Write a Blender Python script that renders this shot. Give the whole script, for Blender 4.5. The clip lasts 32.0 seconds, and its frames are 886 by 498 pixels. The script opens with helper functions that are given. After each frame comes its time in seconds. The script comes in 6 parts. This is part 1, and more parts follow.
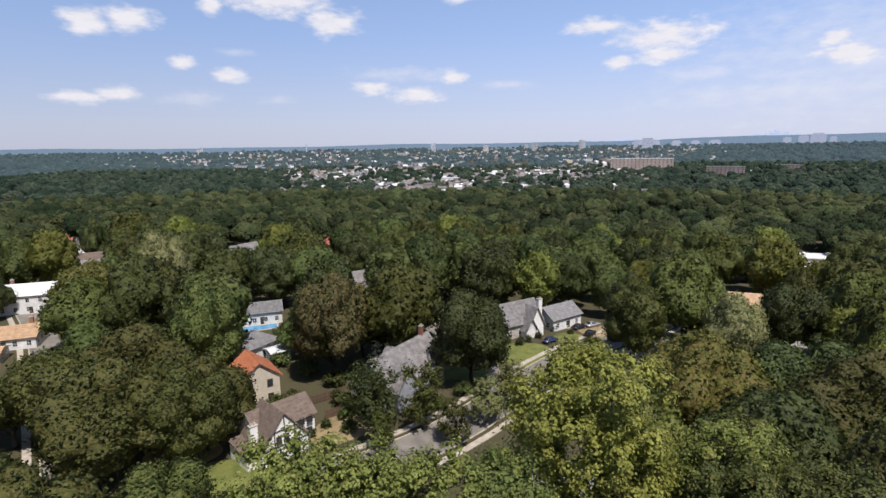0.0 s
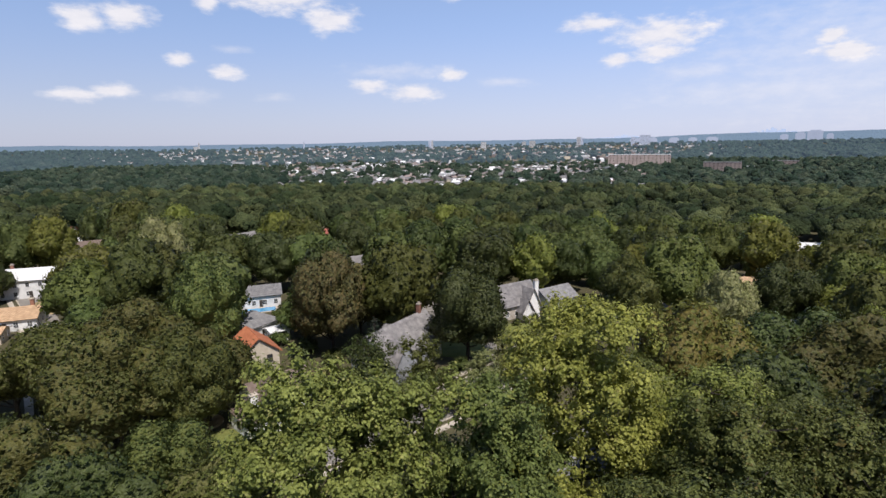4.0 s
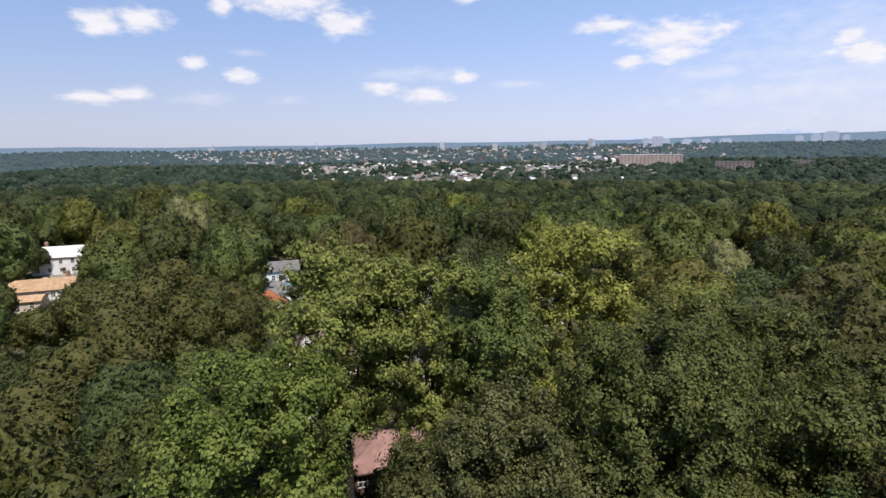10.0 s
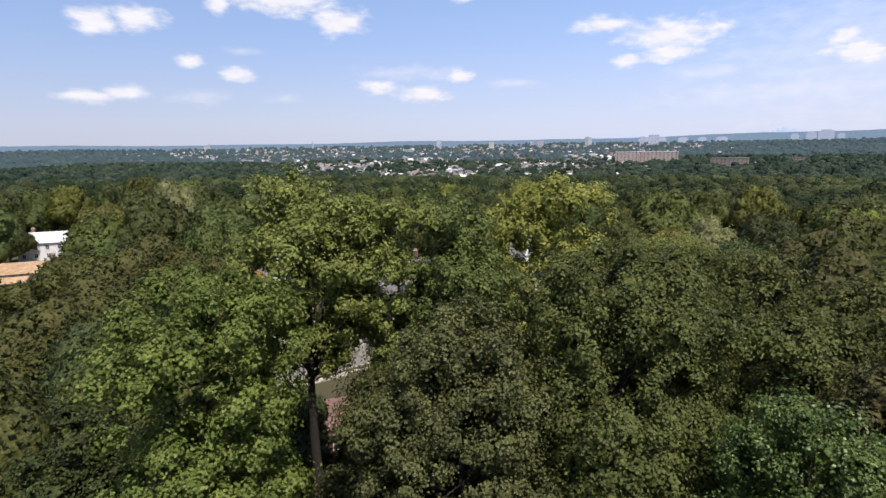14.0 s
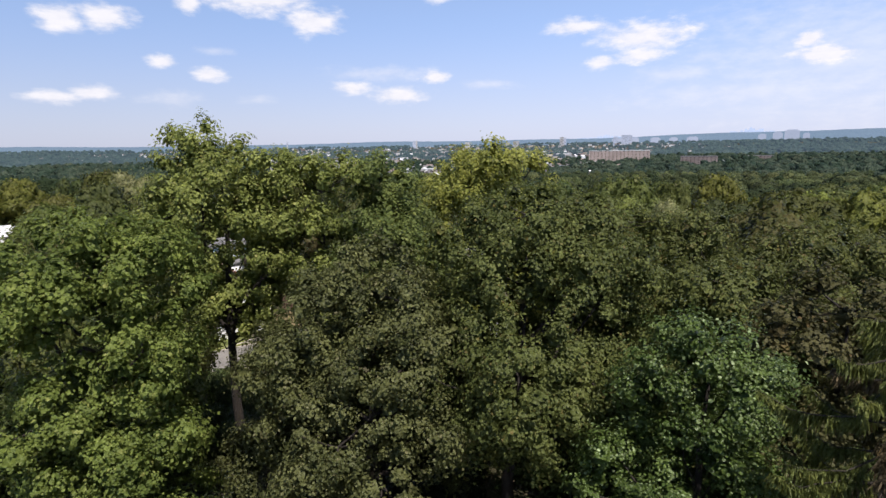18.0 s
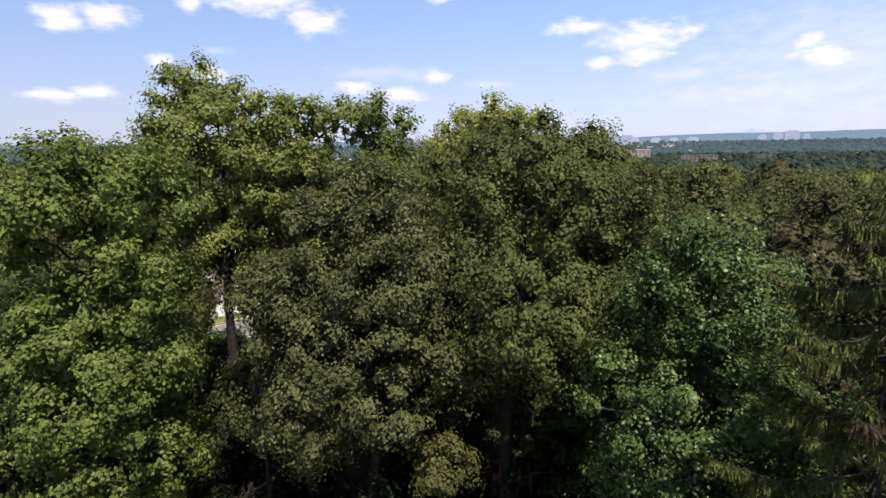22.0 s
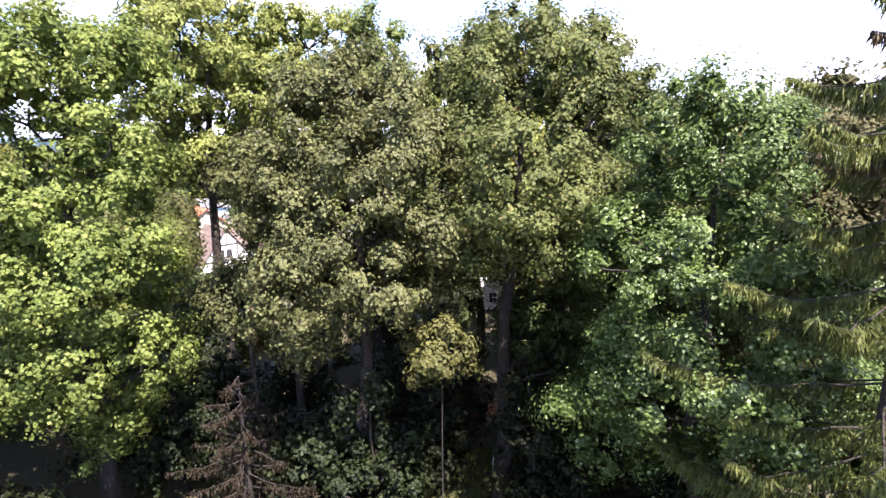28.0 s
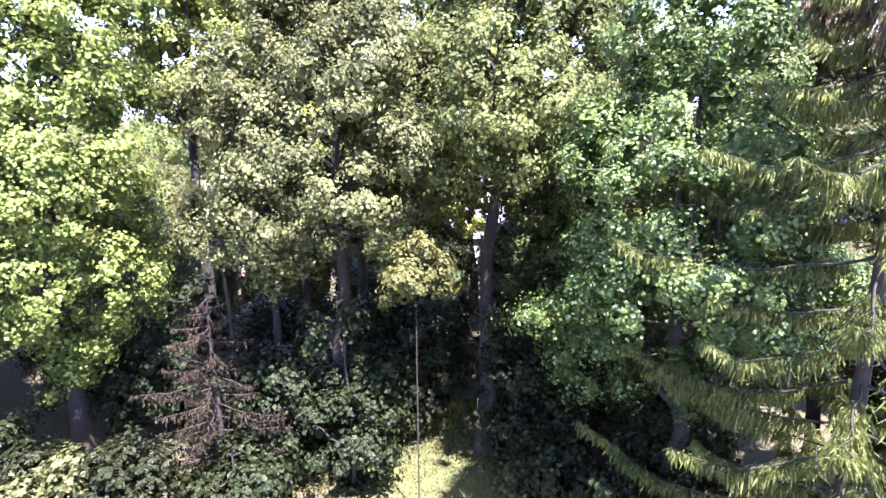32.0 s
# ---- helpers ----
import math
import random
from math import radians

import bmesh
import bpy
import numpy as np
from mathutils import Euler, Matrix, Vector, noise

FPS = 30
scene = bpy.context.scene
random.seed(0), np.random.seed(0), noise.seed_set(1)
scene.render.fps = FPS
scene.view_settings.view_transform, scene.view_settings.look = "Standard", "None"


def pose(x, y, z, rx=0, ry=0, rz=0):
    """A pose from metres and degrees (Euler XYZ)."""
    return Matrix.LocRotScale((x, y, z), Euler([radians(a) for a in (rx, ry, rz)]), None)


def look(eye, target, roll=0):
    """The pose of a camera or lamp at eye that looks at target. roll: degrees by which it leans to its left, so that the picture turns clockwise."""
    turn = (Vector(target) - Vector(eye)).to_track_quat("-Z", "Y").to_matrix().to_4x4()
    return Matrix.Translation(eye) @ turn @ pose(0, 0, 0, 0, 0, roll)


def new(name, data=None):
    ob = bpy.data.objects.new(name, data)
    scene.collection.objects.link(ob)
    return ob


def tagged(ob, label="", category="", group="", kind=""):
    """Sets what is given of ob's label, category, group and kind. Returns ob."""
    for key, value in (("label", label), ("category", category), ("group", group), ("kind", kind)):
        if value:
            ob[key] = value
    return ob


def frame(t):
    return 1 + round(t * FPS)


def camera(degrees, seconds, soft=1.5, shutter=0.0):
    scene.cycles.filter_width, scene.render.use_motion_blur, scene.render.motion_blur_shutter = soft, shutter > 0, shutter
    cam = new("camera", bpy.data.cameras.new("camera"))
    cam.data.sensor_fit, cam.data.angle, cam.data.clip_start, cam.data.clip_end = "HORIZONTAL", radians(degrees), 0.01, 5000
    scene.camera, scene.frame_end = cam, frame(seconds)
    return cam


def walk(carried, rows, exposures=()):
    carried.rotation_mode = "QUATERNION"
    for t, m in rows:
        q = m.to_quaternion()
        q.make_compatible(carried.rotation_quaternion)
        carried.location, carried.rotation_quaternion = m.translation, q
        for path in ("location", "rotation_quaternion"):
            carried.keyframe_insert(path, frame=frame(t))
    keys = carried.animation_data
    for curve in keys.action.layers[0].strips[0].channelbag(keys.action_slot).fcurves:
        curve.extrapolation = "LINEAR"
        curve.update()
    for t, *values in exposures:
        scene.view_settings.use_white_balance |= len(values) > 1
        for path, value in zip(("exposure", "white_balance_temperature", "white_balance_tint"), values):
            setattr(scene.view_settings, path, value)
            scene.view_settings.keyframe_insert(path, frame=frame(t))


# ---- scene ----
cam = camera(78.9, 32.0)
PATH = [
    (0, (0.016, -0.019, 49.382), (0.009, 1.946, 49.006), -0.88),
    (0.5, (0.074, -0.095, 48.897), (0.075, 1.869, 48.519), -0.88),
    (1, (0.06, 0.05, 48.404), (0.067, 2.014, 48.027), -0.88),
    (1.5, (0.021, 0.11, 47.885), (0.031, 2.074, 47.507), -0.88),
    (2, (-0.01, 0.022, 47.441), (0.002, 1.985, 47.062), -0.88),
    (2.5, (0.006, -0.194, 47.052), (0.019, 1.77, 46.673), -0.88),
    (3, (0.03, -0.664, 46.584), (0.04, 1.299, 46.202), -0.88),
    (3.5, (0.024, -1.346, 46.14), (0.029, 0.617, 45.755), -0.88),
    (5.5, (0.052, -5.68, 44.06), (0.047, -3.717, 43.676), -0.88),
    (6, (0.046, -6.972, 43.588), (0.038, -5.01, 43.203), -0.88),
    (6.5, (0.066, -8.374, 43.205), (0.051, -6.411, 42.822), -0.88),
    (7, (0.122, -9.51, 42.887), (0.098, -7.545, 42.514), -0.88),
    (7.5, (0.165, -9.823, 42.576), (0.142, -7.856, 42.212), -0.88),
    (8, (0.199, -9.874, 42.02), (0.173, -7.908, 41.653), -0.88),
    (8.5, (0.212, -9.904, 41.413), (0.184, -7.938, 41.044), -0.88),
    (9, (0.237, -10.068, 40.847), (0.207, -8.104, 40.473), -0.88),
    (9.5, (0.295, -10.513, 40.393), (0.26, -8.55, 40.014), -0.88),
    (10, (0.329, -11.004, 39.972), (0.289, -9.04, 39.596), -0.88),
    (10.5, (0.298, -11.154, 39.614), (0.264, -9.189, 39.242), -0.88),
    (11, (0.117, -11.226, 39.085), (0.08, -9.261, 38.711), -0.88),
    (11.5, (-0.014, -11.259, 38.436), (-0.052, -9.295, 38.061), -0.88),
    (12, (0.168, -11.239, 37.783), (0.13, -9.275, 37.406), -0.88),
    (12.5, (0.519, -11.275, 37.155), (0.484, -9.311, 36.776), -0.88),
    (13, (1.113, -11.296, 36.553), (1.079, -9.333, 36.174), -0.88),
    (13.5, (1.843, -11.269, 35.958), (1.811, -9.306, 35.578), -0.88),
    (14, (2.715, -11.272, 35.34), (2.686, -9.308, 34.96), -0.88),
    (14.5, (3.634, -11.263, 34.825), (3.608, -9.3, 34.445), -0.88),
    (15, (4.751, -11.252, 34.306), (4.727, -9.289, 33.924), -0.88),
    (15.5, (5.768, -11.238, 33.844), (5.793, -9.276, 33.459), -0.88),
    (17.5, (6.47, -10.78, 32.21), (6.525, -8.817, 31.831), -1.0),
    (18, (6.483, -10.845, 31.768), (6.537, -8.882, 31.39), -1.0),
    (18.5, (6.501, -10.882, 31.315), (6.554, -8.919, 30.936), -0.9),
    (19, (6.498, -10.943, 30.836), (6.551, -8.98, 30.458), -0.9),
    (19.5, (6.493, -10.974, 30.319), (6.547, -9.01, 29.943), -0.9),
    (20, (6.512, -10.961, 29.834), (6.566, -8.998, 29.459), -0.9),
    (20.5, (6.508, -10.944, 29.39), (6.563, -8.981, 29.012), -0.8),
    (21, (6.506, -10.966, 28.882), (6.56, -9.003, 28.502), -0.8),
    (21.5, (6.498, -10.993, 28.35), (6.552, -9.031, 27.968), -0.8),
    (22, (6.493, -11.052, 27.814), (6.547, -9.089, 27.436), -0.8),
    (22.5, (6.469, -11.124, 27.341), (6.528, -9.161, 26.959), -0.9),
    (23, (6.444, -11.142, 26.762), (6.506, -9.18, 26.377), -0.9),
    (23.5, (6.335, -11.097, 26.151), (6.407, -9.135, 25.768), -0.9),
    (24, (6.268, -11.079, 25.695), (6.348, -9.117, 25.311), -0.9),
    (24.5, (6.232, -11.084, 25.261), (6.316, -9.123, 24.875), -0.9),
    (25, (6.272, -11.08, 24.809), (6.358, -9.12, 24.42), -0.9),
    (25.5, (6.24, -11.055, 24.44), (6.328, -9.096, 24.044), -0.8),
    (26, (6.189, -11.004, 23.954), (6.281, -9.047, 23.553), -0.7),
    (26.5, (6.206, -10.959, 23.474), (6.297, -9.003, 23.071), -0.7),
    (28.5, (6.25, -10.858, 21.781), (6.331, -8.9, 21.382), -0.6),
    (29, (6.153, -10.877, 21.372), (6.24, -8.919, 20.973), -0.3),
    (29.5, (5.902, -10.832, 20.919), (5.989, -8.874, 20.522), -0.3),
    (30, (5.679, -10.774, 20.43), (5.763, -8.816, 20.032), -0.3),
    (30.5, (5.877, -10.681, 19.907), (5.949, -8.723, 19.505), -0.3),
    (31, (6.27, -10.639, 19.337), (6.338, -8.682, 18.933), -0.2),
    (31.5, (6.895, -10.587, 18.807), (6.961, -8.63, 18.402), -0.2),
    (32, (7.6, -10.54, 18.423), (7.663, -8.585, 18.008), -0.4),
]
walk(cam, [(t, look(eye, target, roll)) for t, eye, target, roll in PATH],
     exposures=[(0, 0.08, 6500, 14), (6, 0.12, 6500, 14), (13, 0.22, 6500, 14), (20, 0.27, 6500, 14), (24, 0.68, 6500, 17), (26.5, 1.54, 6450, 25), (28.5, 2.35, 6150, 28), (32, 3.22, 5700, 34)])

# ---- light and sky ----
SUN = Vector((0.22, -0.42, 0.88)).normalized()
sun = new("sun", bpy.data.lights.new("sun", "SUN"))
sun.data.energy, sun.data.angle, sun.data.color = 5.0, radians(0.6), (1.0, 0.955, 0.88)
sun.matrix_world = look(SUN * 900, (0, 0, 0))

world = bpy.data.worlds.new("sky")
scene.world = world
world.use_nodes = True
WN, WL = world.node_tree.nodes, world.node_tree.links
WN.clear()


def wnode(kind, **put):
    n = WN.new(kind)
    for k, v in put.items():
        setattr(n, k, v)
    return n


def wmath(op, a, b=None, c=None):
    n = wnode("ShaderNodeMath", operation=op)
    for i, v in enumerate((a, b, c)):
        if v is None:
            continue
        if isinstance(v, (int, float)):
            n.inputs[i].default_value = v
        else:
            WL.new(v, n.inputs[i])
    return n.outputs[0]


sky = wnode("ShaderNodeTexSky", sky_type="NISHITA", sun_disc=False, sun_elevation=math.asin(SUN.z),
            sun_rotation=math.atan2(SUN.x, SUN.y), air_density=1.0, dust_density=0.8, ozone_density=2.2, altitude=120.0)
way = wnode("ShaderNodeTexCoord").outputs["Generated"]
sep = wnode("ShaderNodeSeparateXYZ")
WL.new(way, sep.inputs[0])
azim = wmath("MULTIPLY", wmath("ARCTAN2", sep.outputs[0], sep.outputs[1]), 57.3)
elev = wmath("MULTIPLY", wmath("ARCSINE", sep.outputs[2]), 57.3)
flat = wnode("ShaderNodeCombineXYZ")
WL.new(azim, flat.inputs[0]), WL.new(elev, flat.inputs[1])
# the cloud's ragged edge: the place is pushed about by two sizes of noise
stretch = wnode("ShaderNodeVectorMath", operation="MULTIPLY")
WL.new(flat.outputs[0], stretch.inputs[0])
stretch.inputs[1].default_value = (0.75, 1.7, 1)
puff = wnode("ShaderNodeTexNoise")
puff.inputs["Scale"].default_value, puff.inputs["Detail"].default_value, puff.inputs["Roughness"].default_value = 0.6, 6, 0.6
WL.new(stretch.outputs[0], puff.inputs["Vector"])
ragged = wmath("MULTIPLY", wmath("SUBTRACT", puff.outputs["Fac"], 0.5), 1.7)
# azimuth, elevation, half width, half height of each cumulus, in degrees
CLOUDS = [(-31.9, 10.9, 2.2, 1.4), (-28.7, 11.3, 2.6, 1.4), (-16.1, 13.7, 6.2, 1.7), (-21.9, 12.9, 1.3, 1.0), (-10.8, 11.9, 3.0, 1.5),
          (-24.5, 7.9, 1.5, 0.7), (-20.8, 6.9, 1.8, 0.8), (-33.1, 4.6, 2.4, 0.7), (-30.3, 5.0, 2.3, 0.8), (-7.3, 5.8, 2.2, 0.8),
          (-2.6, 5.1, 3.4, 1.0), (1.3, 6.8, 1.7, 0.7), (15.2, 11.0, 3.6, 0.9), (21.4, 9.7, 5.0, 1.6), (21.2, 8.1, 2.8, 0.9),
          (17.5, 7.6, 1.7, 0.8), (34.7, 8.3, 1.3, 0.8), (35.7, 7.0, 2.5, 0.8), (40.5, 13.0, 2.2, 1.3), (2.0, 14.5, 3.0, 0.9)]
WISPS = [(-24.0, 4.7, 3.4, 0.9), (-16.5, 4.7, 1.8, 0.6), (-3.9, 7.2, 7.5, 0.9), (6.5, 6.0, 3.8, 0.6), (24.5, 6.2, 5.0, 1.1), (26.9, 7.5, 3.0, 0.8),
         (31.0, 4.2, 14.0, 1.6), (38.0, 7.0, 17.0, 8.0), (-20.0, 9.0, 2.0, 0.5)]


def cloud_mask(rows, soft):
    total = None
    for a, e, w, h in rows:
        place = wnode("ShaderNodeVectorMath", operation="MULTIPLY_ADD")
        WL.new(flat.outputs[0], place.inputs[0])
        place.inputs[1].default_value = (1 / w, 1 / h, 0)
        place.inputs[2].default_value = (-a / w, -e / h, 0)
        far = wnode("ShaderNodeVectorMath", operation="LENGTH")
        WL.new(place.outputs[0], far.inputs[0])
        one = wmath("SUBTRACT", 1.0, far.outputs["Value"])
        total = one if total is None else wmath("MAXIMUM", total, one)
    rough = wmath("ADD", wmath("ADD", total, 0.12), ragged)
    ramp = wnode("ShaderNodeMapRange", interpolation_type="SMOOTHSTEP")
    ramp.inputs["From Min"].default_value, ramp.inputs["From Max"].default_value = 0.0, soft
    WL.new(rough, ramp.inputs["Value"])
    return ramp.outputs[0], total


cumulus, depth_in = cloud_mask(CLOUDS, 0.9)
wisp, _ = cloud_mask(WISPS, 1.3)
thick = wmath("MINIMUM", wmath("ADD", wmath("MULTIPLY", cumulus, 0.93), wmath("MULTIPLY", wisp, 0.38)), 0.96)
thick = wmath("MULTIPLY", thick, wmath("GREATER_THAN", elev, 0.0))
shade = wnode("ShaderNodeMix", data_type="RGBA")
shade.inputs["A"].default_value, shade.inputs["B"].default_value = (7.0, 7.2, 7.9, 1), (9.8, 9.6, 9.5, 1)
WL.new(puff.outputs["Fac"], shade.inputs["Factor"])
# pale summer haze that thickens towards the horizon
haze = wnode("ShaderNodeMapRange", interpolation_type="SMOOTHERSTEP")
haze.inputs["From Min"].default_value, haze.inputs["From Max"].default_value = 42.0, -4.0
haze.inputs["To Min"].default_value, haze.inputs["To Max"].default_value = 0.0, 0.80
WL.new(elev, haze.inputs["Value"])
hazy = wnode("ShaderNodeMix", data_type="RGBA")
WL.new(haze.outputs[0], hazy.inputs["Factor"]), WL.new(sky.outputs[0], hazy.inputs["A"])
low_air = wnode("ShaderNodeMapRange", interpolation_type="SMOOTHSTEP")
low_air.inputs["From Min"].default_value, low_air.inputs["From Max"].default_value = 13.0, -1.0
WL.new(elev, low_air.inputs["Value"])
air = wnode("ShaderNodeMix", data_type="RGBA")
WL.new(low_air.outputs[0], air.inputs["Factor"])
air.inputs["A"].default_value, air.inputs["B"].default_value = (4.4, 6.4, 10.8, 1), (6.7, 7.3, 9.2, 1)
# the haze is brighter on the sun's side
sunward = wnode("ShaderNodeMapRange", interpolation_type="SMOOTHSTEP")
sunward.inputs["From Min"].default_value, sunward.inputs["From Max"].default_value = -45.0, 35.0
sunward.inputs["To Min"].default_value, sunward.inputs["To Max"].default_value = 0.78, 1.0
WL.new(azim, sunward.inputs["Value"])
bright = wnode("ShaderNodeVectorMath", operation="SCALE")
WL.new(air.outputs["Result"], bright.inputs[0]), WL.new(sunward.outputs[0], bright.inputs["Scale"])
WL.new(bright.outputs[0], hazy.inputs["B"])
blend = wnode("ShaderNodeMix", data_type="RGBA")
WL.new(thick, blend.inputs["Factor"]), WL.new(hazy.outputs["Result"], blend.inputs["A"]), WL.new(shade.outputs["Result"], blend.inputs["B"])
ground_glow = wnode("ShaderNodeBackground")
ground_glow.inputs["Strength"].default_value = 0.096
WL.new(blend.outputs["Result"], ground_glow.inputs["Color"])
WL.new(ground_glow.outputs[0], wnode("ShaderNodeOutputWorld").inputs[0])

# ---- materials ----
MATS = {}


def nodes_of(name):
    m = bpy.data.materials.new(name)
    m.use_nodes = True
    n, l = m.node_tree.nodes, m.node_tree.links
    return m, n, l, n["Principled BSDF"]


def noise_fac(n, l, scale, detail=4, coord="Object", lo=0.3, hi=0.7):
    tc, tx, rp = n.new("ShaderNodeTexCoord"), n.new("ShaderNodeTexNoise"), n.new("ShaderNodeMapRange")
    tx.inputs["Scale"].default_value, tx.inputs["Detail"].default_value = scale, detail
    l.new(tc.outputs[coord], tx.inputs["Vector"])
    l.new(tx.outputs["Fac"], rp.inputs["Value"])
    rp.inputs["From Min"].default_value, rp.inputs["From Max"].default_value = lo, hi
    return rp.outputs[0]


def mixed(n, l, fac, a, b, kind="MIX"):
    mx = n.new("ShaderNodeMix")
    mx.data_type, mx.blend_type = "RGBA", kind
    for sock, v in (("Factor", fac), ("A", a), ("B", b)):
        if isinstance(v, tuple):
            mx.inputs[sock].default_value = (*v, 1)
        elif isinstance(v, float):
            mx.inputs[sock].default_value = v
        else:
            l.new(v, mx.inputs[sock])
    return mx.outputs["Result"]


def leaf_material(name, dark, light, odd, rough=0.5, through_light=0.3, patch=0.6, odd_share=0.06, vary=0.25):
    """Leaves: colour by leaf, by bough and by tree; a stray share of odd-coloured ones; light shines through."""
    m, n, l, p = nodes_of(name)
    geo, info = n.new("ShaderNodeNewGeometry"), n.new("ShaderNodeObjectInfo")
    by_bough = noise_fac(n, l, patch, 2)
    mean = n.new("ShaderNodeMath")
    mean.operation = "MULTIPLY_ADD"
    l.new(geo.outputs["Random Per Island"], mean.inputs[0])
    mean.inputs[1].default_value = 0.24
    half = n.new("ShaderNodeMath")
    half.operation = "MULTIPLY"
    l.new(by_bough, half.inputs[0])
    half.inputs[1].default_value = 0.76
    l.new(half.outputs[0], mean.inputs[2])
    col = mixed(n, l, mean.outputs[0], dark, light)
    stray = n.new("ShaderNodeMapRange")
    stray.inputs["From Min"].default_value, stray.inputs["From Max"].default_value = 1 - odd_share, 1.0
    l.new(geo.outputs["Random Per Island"], stray.inputs["Value"])
    col = mixed(n, l, stray.outputs[0], col, odd)
    speck = n.new("ShaderNodeMapRange")
    speck.inputs["To Min"].default_value, speck.inputs["To Max"].default_value = 0.6, 1.2
    l.new(noise_fac(n, l, 3.4, 3, "Object", 0.3, 0.7), speck.inputs["Value"])
    grain = n.new("ShaderNodeVectorMath")
    grain.operation = "SCALE"
    l.new(col, grain.inputs[0]), l.new(speck.outputs[0], grain.inputs["Scale"])
    col = grain.outputs[0]
    hue = n.new("ShaderNodeHueSaturation")
    tone, warm = n.new("ShaderNodeMapRange"), n.new("ShaderNodeMapRange")
    tone.inputs["To Min"].default_value, tone.inputs["To Max"].default_value = 1 - vary, 1 + vary
    warm.inputs["To Min"].default_value, warm.inputs["To Max"].default_value = (0.484, 0.494) if vary < 0.1 else (0.472, 0.503)
    l.new(info.outputs["Random"], tone.inputs["Value"]), l.new(info.outputs["Random"], warm.inputs["Value"])
    l.new(tone.outputs[0], hue.inputs["Value"]), l.new(warm.outputs[0], hue.inputs["Hue"])
    l.new(col, hue.inputs["Color"])
    l.new(hue.outputs[0], p.inputs["Base Color"])
    p.inputs["Roughness"].default_value = rough - 0.06
    p.inputs["Specular IOR Level"].default_value = 0.3 if name == "leaf_glossy" else 0.2
    relief = n.new("ShaderNodeBump")
    relief.inputs["Strength"].default_value, relief.inputs["Distance"].default_value = 0.7, 0.35
    l.new(noise_fac(n, l, 2.6, 4, "Object", 0.2, 0.8), relief.inputs["Height"])
    l.new(relief.outputs[0], p.inputs["Normal"])
    tr, mx = n.new("ShaderNodeBsdfTranslucent"), n.new("ShaderNodeMixShader")
    l.new(hue.outputs[0], tr.inputs["Color"])
    mx.inputs[0].default_value = through_light + 0.08
    l.new(p.outputs[0], mx.inputs[1]), l.new(tr.outputs[0], mx.inputs[2])
    l.new(mx.outputs[0], n["Material Output"].inputs[0])
    MATS[name] = m
    return m


def plain(name, a, b, scale=2.0, rough=0.8, fine=30.0, bump=0.15, coord="Object", metal=0.0, vary=0.0):
    """A surface in two tones at two scales, with fine relief; vary: by object."""
    m, n, l, p = nodes_of(name)
    col = mixed(n, l, noise_fac(n, l, scale, 5, coord), a, b)
    grain = noise_fac(n, l, fine, 3, coord, 0.25, 0.75)
    g = n.new("ShaderNodeMapRange")
    g.inputs["To Min"].default_value, g.inputs["To Max"].default_value = 0.82, 1.14
    l.new(grain, g.inputs["Value"])
    hue = n.new("ShaderNodeHueSaturation")
    l.new(col, hue.inputs["Color"])
    if vary:
        info, r = n.new("ShaderNodeObjectInfo"), n.new("ShaderNodeMapRange")
        r.inputs["To Min"].default_value, r.inputs["To Max"].default_value = 1 - vary, 1 + vary
        l.new(info.outputs["Random"], r.inputs["Value"])
        both = n.new("ShaderNodeMath")
        both.operation = "MULTIPLY"
        l.new(g.outputs[0], both.inputs[0]), l.new(r.outputs[0], both.inputs[1])
        l.new(both.outputs[0], hue.inputs["Value"])
    else:
        l.new(g.outputs[0], hue.inputs["Value"])
    l.new(hue.outputs[0], p.inputs["Base Color"])
    p.inputs["Roughness"].default_value, p.inputs["Metallic"].default_value = rough, metal
    if bump:
        b_ = n.new("ShaderNodeBump")
        b_.inputs["Strength"].default_value, b_.inputs["Distance"].default_value = bump, 0.05
        l.new(grain, b_.inputs["Height"])
        l.new(b_.outputs[0], p.inputs["Normal"])
    MATS[name] = m
    return m


leaf_material("leaf_bright", (0.084, 0.112, 0.018), (0.258, 0.288, 0.066), (0.218, 0.220, 0.094), 0.45, 0.32)
leaf_material("leaf_green", (0.044, 0.069, 0.018), (0.169, 0.210, 0.066), (0.167, 0.185, 0.048), 0.45, 0.32)
# the next five, for near trees, are brighter copies with sunlight in their colour
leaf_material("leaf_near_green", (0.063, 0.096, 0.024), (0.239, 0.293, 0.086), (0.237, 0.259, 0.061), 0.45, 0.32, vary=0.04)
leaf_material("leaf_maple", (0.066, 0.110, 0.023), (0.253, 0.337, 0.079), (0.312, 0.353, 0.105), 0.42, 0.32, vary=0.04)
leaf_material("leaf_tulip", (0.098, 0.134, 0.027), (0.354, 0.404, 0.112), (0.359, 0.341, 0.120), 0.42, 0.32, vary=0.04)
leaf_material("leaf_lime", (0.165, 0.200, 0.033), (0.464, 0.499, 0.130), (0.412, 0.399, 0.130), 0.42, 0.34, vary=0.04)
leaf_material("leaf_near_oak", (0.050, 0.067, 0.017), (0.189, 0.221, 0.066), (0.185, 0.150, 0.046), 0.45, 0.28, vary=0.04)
leaf_material("leaf_olive", (0.049, 0.066, 0.014), (0.158, 0.184, 0.050), (0.180, 0.175, 0.075), 0.5, 0.28)
leaf_material("leaf_dark", (0.030, 0.049, 0.014), (0.092, 0.118, 0.035), (0.099, 0.123, 0.051), 0.45, 0.25)
leaf_material("leaf_withered", (0.072, 0.081, 0.022), (0.171, 0.185, 0.056), (0.207, 0.202, 0.072), 0.5, 0.25)
